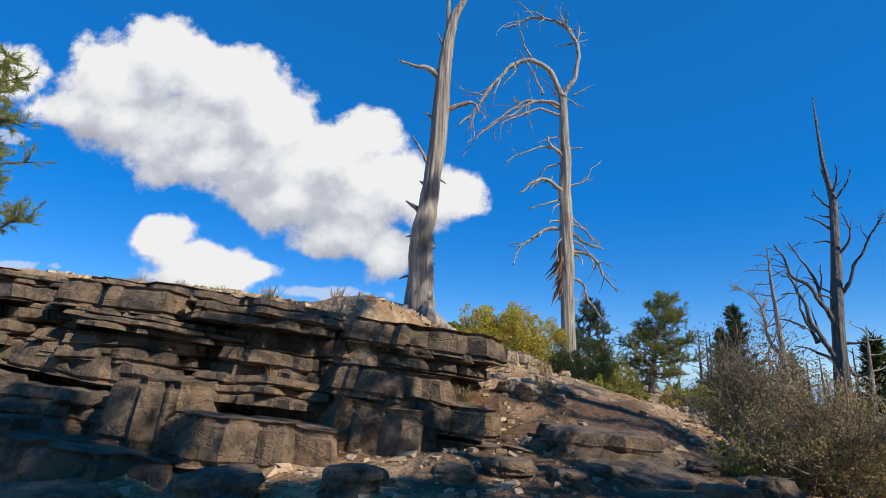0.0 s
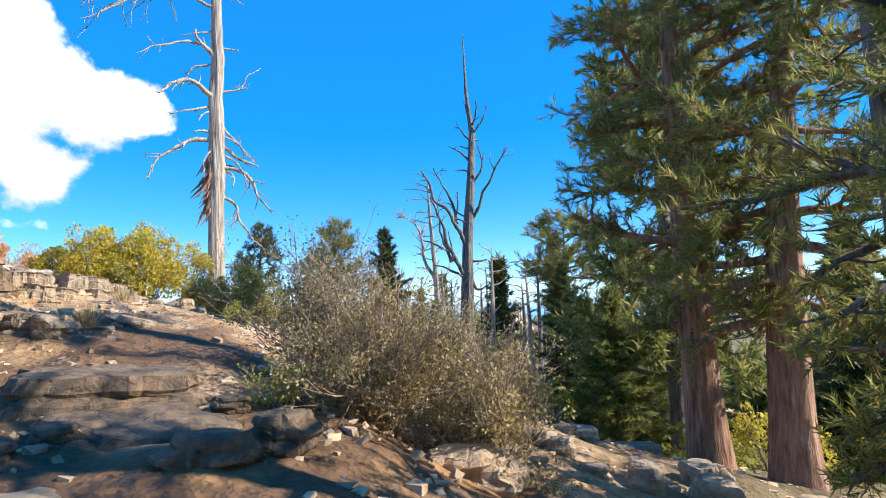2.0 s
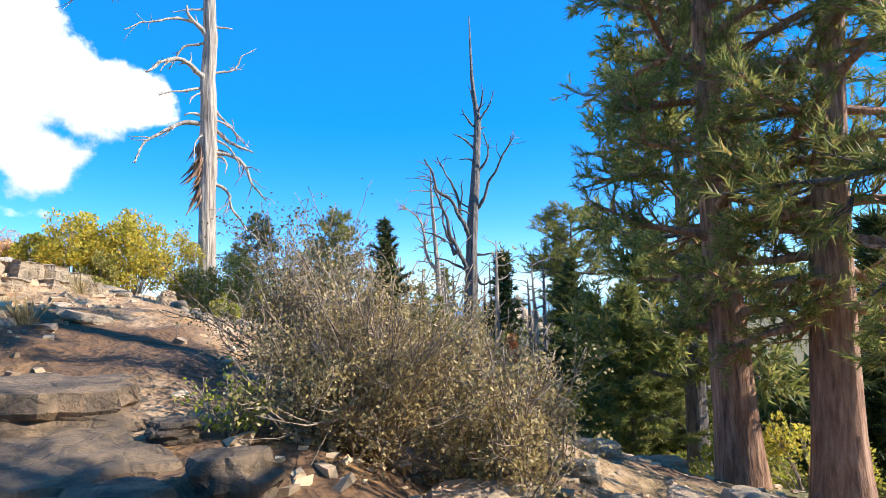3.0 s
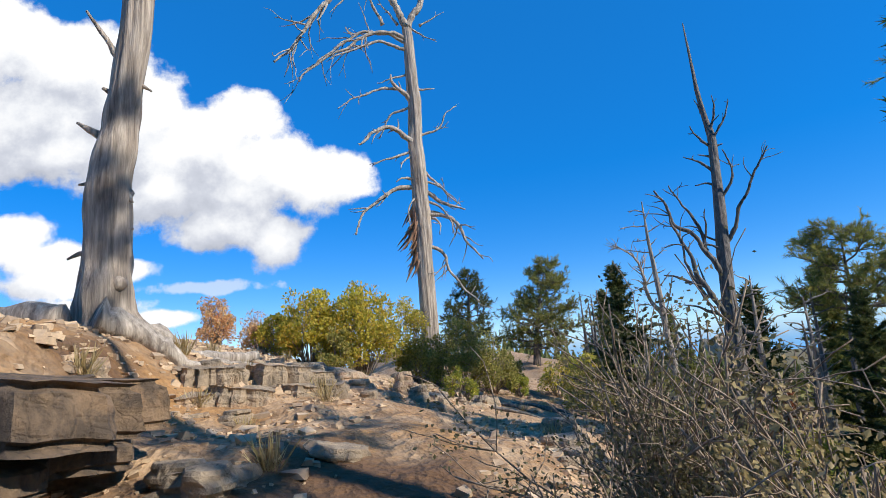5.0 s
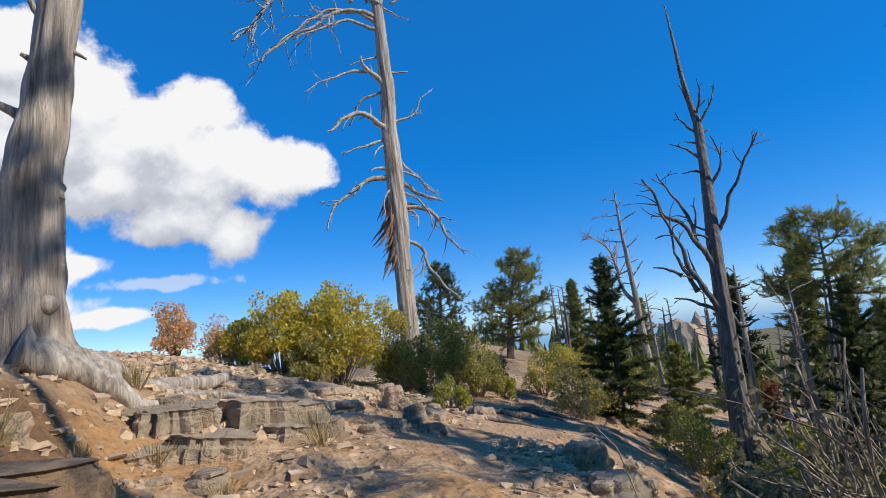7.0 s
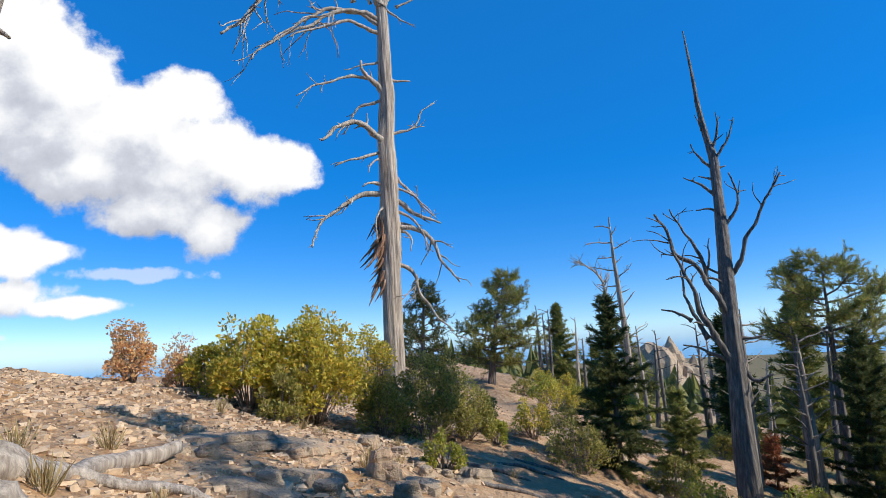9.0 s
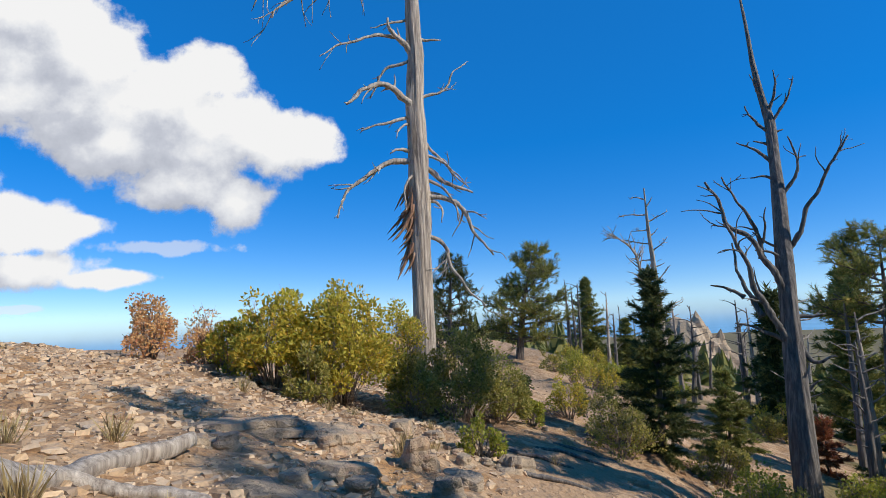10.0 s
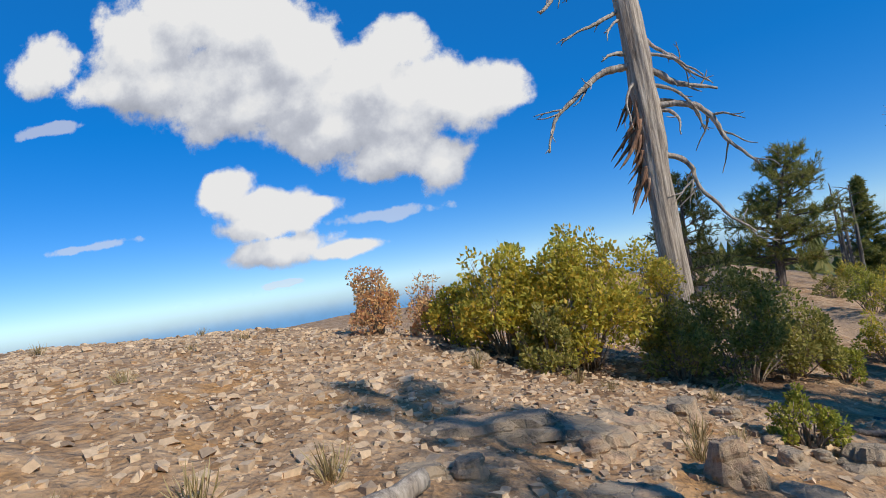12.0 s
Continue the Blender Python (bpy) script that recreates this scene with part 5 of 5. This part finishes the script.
# ---- shrubs and grass ----
def shrub(name, height, width, seed, label, leaf, leaves, leaf_size, stems=26, upright=0.9, kind="bush", bare=0.25, twig_r=0.012, fuzz=0.10):
    """A many-stemmed shrub: twigs fanning from the base, small leaves along them."""
    rng = np.random.default_rng(seed)
    holder = new(name)
    green = Soup()
    tips, ways = [], []
    for i in range(stems):
        wood = Soup()
        a = 2.4 * i + rng.uniform(-0.5, 0.5)
        lean = rng.uniform(0.05, 1.0) ** 0.7
        start = np.array([math.cos(a), math.sin(a), 0]) * width * 0.16 * lean + (0, 0, -0.06)
        d = np.array([math.cos(a) * lean * width / height, math.sin(a) * lean * width / height, upright])
        ln = height * rng.uniform(0.62, 1.0) * (1.12 - 0.42 * lean)
        line = limb_path(start, d, ln, 9, rng, (0, 0, 0.2), 0.5)
        wood.tube(line, np.linspace(twig_r, 0.004, 10), 4)
        for j in range(9):
            b = rng.integers(2, 9)
            out = line[b] - line[b - 1]
            sub = limb_path(line[b], out / np.linalg.norm(out) + rng.normal(size=3) * 0.6, ln * rng.uniform(0.14, 0.34), 5, rng, (0, 0, 0.3), 0.45)
            wood.tube(sub, np.linspace(twig_r * 0.5, 0.0025, 6), 3)
            for q in (1, 2, 3, 4, 5):
                if rng.random() > bare:
                    tips.append(sub[q])
                    ways.append(sub[q] - sub[q - 1])
        for q in (6, 7, 8, 9):
            tips.append(line[q])
            ways.append(line[q] - line[q - 1])
        part("stem", wood.mesh("stem"), TWIG, holder)
    tips, ways = np.array(tips), np.array(ways)
    heads = rng.choice(len(tips), max(12, len(tips) // 9), replace=False)
    pick = np.where(rng.random(leaves) < 0.8, rng.choice(heads, leaves), rng.integers(0, len(tips), leaves))
    at = tips[pick] + rng.normal(size=(leaves, 3)) * fuzz
    at[:, 2] = np.maximum(at[:, 2], 0.04)
    way = ways[pick] * 4 + rng.normal(size=(leaves, 3)) * 0.7 + (0, 0, 0.2)
    green.stamp(*LEAF, at, way, leaf_size * rng.uniform(0.6, 1.25, leaves), rng)
    part("foliage", green.mesh("foliage", False), leaf, holder)
    return tagged(holder, label, kind)


def clump_bush(name, height, width, seed, label, leaf, clumps, leaves, leaf_size, kind="bush", loose=1.0):
    """A rounded leafy bush: a stem to each clump, a tight spray of leaves round the stem's end, gaps between."""
    rng = np.random.default_rng(seed)
    holder = new(name)
    green = Soup()
    at, way = [], []
    for i in range(clumps):
        a = 2.4 * i + rng.uniform(-0.5, 0.5)
        lift = rng.uniform(0.0, 1.0)
        out = math.sqrt(max(0.0, 1.0 - lift ** 1.8)) * rng.uniform(0.55, 1.0)
        end = np.array([math.cos(a) * out * width * 0.42, math.sin(a) * out * width * 0.42, height * (0.16 + 0.70 * lift * rng.uniform(0.75, 1.08))])
        k = np.linspace(0, 1, 8)[:, None]
        root = np.array([end[0] * 0.2, end[1] * 0.2, -0.06])
        line = root + (end - root) * k + np.array([0, 0, 0.12 * height]) * np.sin(k * np.pi) * 0.6 + rng.normal(size=(8, 3)) * 0.012 * np.sin(k * np.pi)
        wood = Soup()
        wood.tube(line, np.linspace(0.013, 0.004, 8), 4)
        size = height * rng.uniform(0.085, 0.15) * loose
        n = int(leaves / clumps * rng.uniform(0.6, 1.4))
        ball = rng.normal(size=(n, 3))
        ball = ball / np.linalg.norm(ball, axis=1)[:, None] * rng.uniform(0.35, 1.0, (n, 1)) ** 0.6
        tall = rng.uniform(0.8, 1.7)
        at.append(end + ball * (size, size, size * tall))
        way.append(ball + rng.normal(size=(n, 3)) * 0.6 + (0, 0, 0.35))
        for j in range(4):
            tip = end + rng.normal(size=3) * size * 0.6 + (0, 0, size * tall * 0.5)
            wood.tube([line[5], (line[5] + tip) * 0.5 + rng.normal(size=3) * 0.01, tip], [0.005, 0.004, 0.002], 3)
        part("stem", wood.mesh("stem"), TWIG, holder)
    at, way = np.concatenate(at), np.concatenate(way)
    at[:, 2] = np.maximum(at[:, 2], 0.03)
    green.stamp(*LEAF, at, way, leaf_size * rng.uniform(0.6, 1.25, len(at)), rng)
    part("foliage", green.mesh("foliage", False), leaf, holder)
    return tagged(holder, label, kind)


YB = "rounded shrub with yellow-green autumn leaves on the ridge"
place(clump_bush("leafy_bush", 2.0, 2.1, 81, YB, YELLOW_LEAF, 46, 9500, 0.075), 2.0, 15.85)
place(clump_bush("leafy_bush", 1.75, 1.8, 82, YB, YELLOW_LEAF, 36, 7000, 0.072), 0.95, 15.75)
place(clump_bush("leafy_bush", 1.0, 1.2, 83, YB, YELLOW_LEAF, 22, 3200, 0.06), 0.2, 16.1)
place(clump_bush("leafy_bush", 0.9, 1.1, 84, YB, OLIVE_LEAF, 20, 2600, 0.06), 1.5, 15.1)
place(clump_bush("orange_bush", 1.05, 1.0, 85, "small shrub with orange-red autumn leaves on the ridge", ORANGE_LEAF, 26, 3000, 0.058, loose=1.15), -1.0, 16.2)
place(clump_bush("orange_bush", 1.25, 1.0, 86, "thin shrub with dull red autumn leaves on the ridge", ORANGE_LEAF, 24, 1900, 0.05, loose=1.2), -0.35, 17.6)
place(clump_bush("orange_bush", 0.75, 0.9, 87, "small shrub with orange-yellow leaves on the ridge", ORANGE_LEAF, 18, 1300, 0.06), -0.15, 16.3)
OB = "olive-green shrub growing round the foot of the tall dead tree"
place(clump_bush("olive_bush", 2.15, 0.9, 88, OB, YELLOW_LEAF, 24, 3600, 0.06, loose=0.8), 3.15, 16.3)
place(clump_bush("olive_bush", 1.75, 1.9, 89, OB, OLIVE_LEAF, 40, 7500, 0.06), 4.15, 16.1)
place(clump_bush("olive_bush", 1.25, 1.6, 90, OB, OLIVE_LEAF, 32, 5000, 0.058), 5.0, 16.7)
place(clump_bush("olive_bush", 1.1, 1.2, 97, OB, OLIVE_LEAF, 22, 3000, 0.058), 3.2, 15.7)
place(clump_bush("olive_bush", 0.85, 1.2, 91, "low blue-green shrub beside the trail", PALER_FIR, 24, 2600, 0.05), 5.8, 17.9)
place(clump_bush("small_bush", 0.55, 0.75, 92, "small lime-yellow shrub beside the trail", LIME_LEAF, 22, 1700, 0.045), 3.55, 13.1)
place(clump_bush("small_bush", 0.6, 0.7, 93, "small lime-yellow shrub beside the trail", LIME_LEAF, 20, 1500, 0.05), 5.6, 16.5)
DS = "tall dry twiggy shrub with sparse tan leaves beside the trail"
place(shrub("dry_shrub", 1.3, 0.72, 94, DS, DRY_LEAF, 17000, 0.022, 130, bare=0.12, twig_r=0.005, fuzz=0.045), 3.05, 4.65)
place(shrub("dark_shrub", 1.5, 0.5, 101, "tall dense shrub with dark olive leaves behind the dry shrub", DUSTY_LEAF, 15000, 0.021, 90, upright=1.1, bare=0.1, twig_r=0.006, fuzz=0.05), 2.95, 5.4)
place(shrub("dry_shrub", 1.25, 0.7, 95, DS, DRY_LEAF, 11000, 0.024, 80, bare=0.12, twig_r=0.006, fuzz=0.05), 4.1, 5.2)
place(shrub("dry_shrub", 1.15, 0.7, 96, DS, DRY_LEAF, 9000, 0.03, 65, bare=0.12, twig_r=0.006, fuzz=0.05), 3.75, 4.35)
place(shrub("dry_shrub", 0.8, 0.4, 98, DS, DRY_LEAF, 3000, 0.026, 40, bare=0.15, twig_r=0.005, fuzz=0.05), 2.75, 4.55)
place(shrub("small_bush", 0.42, 0.3, 99, "low sprig of green leaves beside the trail", LIME_LEAF, 500, 0.03, 12, bare=0.3, twig_r=0.004, fuzz=0.04), 2.3, 4.55)
BR = "green and yellow brush on the slope below the trail"
for i, (x, y, h, leaf) in enumerate([(7.9, 13.5, 1.1, LIME_LEAF), (8.6, 14.0, 1.0, OLIVE_LEAF), (6.9, 15.6, 1.1, OLIVE_LEAF), (7.3, 16.6, 1.2, OLIVE_LEAF), (9.2, 15.9, 0.9, OLIVE_LEAF), (9.4, 13.2, 0.9, LIME_LEAF), (11.5, 15.0, 1.0, LIME_LEAF),
                                     (11.8, 13.4, 1.1, LIME_LEAF), (12.6, 12.0, 1.0, YELLOW_LEAF), (10.9, 11.0, 0.9, LIME_LEAF), (12.5, 15.4, 0.8, OLIVE_LEAF), (8.6, 11.8, 0.7, OLIVE_LEAF), (13.5, 13.9, 1.0, YELLOW_LEAF), (7.2, 18.3, 0.9, YELLOW_LEAF), (6.4, 11.0, 0.6, DRY_LEAF), (5.0, 8.6, 0.6, DRY_LEAF)]):
    place(clump_bush("brush", h, 1.5 * h, 110 + i, BR, leaf, 22, 2200, 0.055, loose=1.1), x, y)

slope_brush = [place(clump_bush("brush", h, 1.7 * h, 140 + i, BR, leaf, 20, 1500, 0.07, loose=1.2), x, y) for i, (h, leaf, x, y) in enumerate([(1.0, LIME_LEAF, 12.2, 9.9), (0.8, OLIVE_LEAF, 11.2, 7.6), (1.2, YELLOW_LEAF, 13.6, 9.0)])]
RNG = np.random.default_rng(43)
for i in range(40):
    x, y = RNG.uniform(10.2, 21), RNG.uniform(2.0, 16)
    copy_thing(slope_brush[i % 3], pose(x, y, floor_at(x, y) - 0.03, 0, 0, RNG.uniform(0, 360)))
for i in range(26):
    y = RNG.uniform(19, 34)
    x = float(trail_x(y)) + RNG.uniform(1.6, 9.0)
    copy_thing(slope_brush[i % 3], pose(x, y, floor_at(x, y) - 0.03, 0, 0, RNG.uniform(0, 360)))
for i in range(9):
    y = RNG.uniform(24, 38)
    x = float(trail_x(y)) + RNG.uniform(4.5, 9.0)
    copy_thing(poles[i % 3], pose(x, y, floor_at(x, y) - 0.2, RNG.uniform(-4, 4), RNG.uniform(-4, 4), RNG.uniform(0, 360)))
for i in range(22):
    x, y = RNG.uniform(14, 30), RNG.uniform(4.5, 14)
    copy_thing(far_firs[i % 4], pose(x, y, floor_at(x, y) - 0.2, 0, 0, RNG.uniform(0, 360)) @ Matrix.Diagonal((1.1, 1.1, RNG.uniform(0.6, 0.95), 1)))


def grass_tuft(name, height, seed, label):
    rng = np.random.default_rng(seed)
    soup = Soup()
    n = 70
    a = rng.uniform(0, 6.28, n)
    out = rng.uniform(0.0, 0.9, n)
    at = np.stack([0.06 * np.cos(a) * out, 0.06 * np.sin(a) * out, np.full(n, -0.02)], 1)
    way = np.stack([np.cos(a) * out * 0.8, np.sin(a) * out * 0.8, np.ones(n)], 1) + rng.normal(size=(n, 3)) * 0.15
    soup.stamp(*BLADE, at, way, height * rng.uniform(0.5, 1.1, n), rng)
    return tagged(part(name, soup.mesh(name, False), STRAW), label, "grass", "grass tufts")


tufts = [grass_tuft("grass_tuft", h, 130 + i, "dry straw-coloured grass tuft on the stony ground") for i, h in enumerate((0.24, 0.17, 0.12))]
place(tufts[0], 1.75, 14.6)
place(tufts[1], 2.05, 14.2)
place(tufts[2], 0.95, 7.7)
RNG = np.random.default_rng(37)
for i, (x, y) in enumerate([(1.45, 8.55), (1.5, 8.3), (0.25, 7.7), (0.0, 7.4), (0.55, 8.0), (0.7, 9.3), (0.2, 8.95), (-1.6, 5.6), (-1.45, 5.65), (-0.35, 5.35), (0.25, 5.4), (1.35, 5.6), (2.4, 12.2), (2.9, 12.9), (1.2, 10.2), (0.1, 10.6), (-0.7, 9.6)] + [(RNG.uniform(-7, 8), RNG.uniform(6.5, 19)) for _ in range(45)]):
    if abs(x - trail_x(y)) < 0.5:
        continue
    z = max(floor_at(x, y), 1.33 - 0.1 * x) if 5.2 < y < 5.9 and x < 0.5 else floor_at(x, y)
    copy_thing(tufts[i % 3], pose(x, y, z, 0, 0, RNG.uniform(0, 360)))
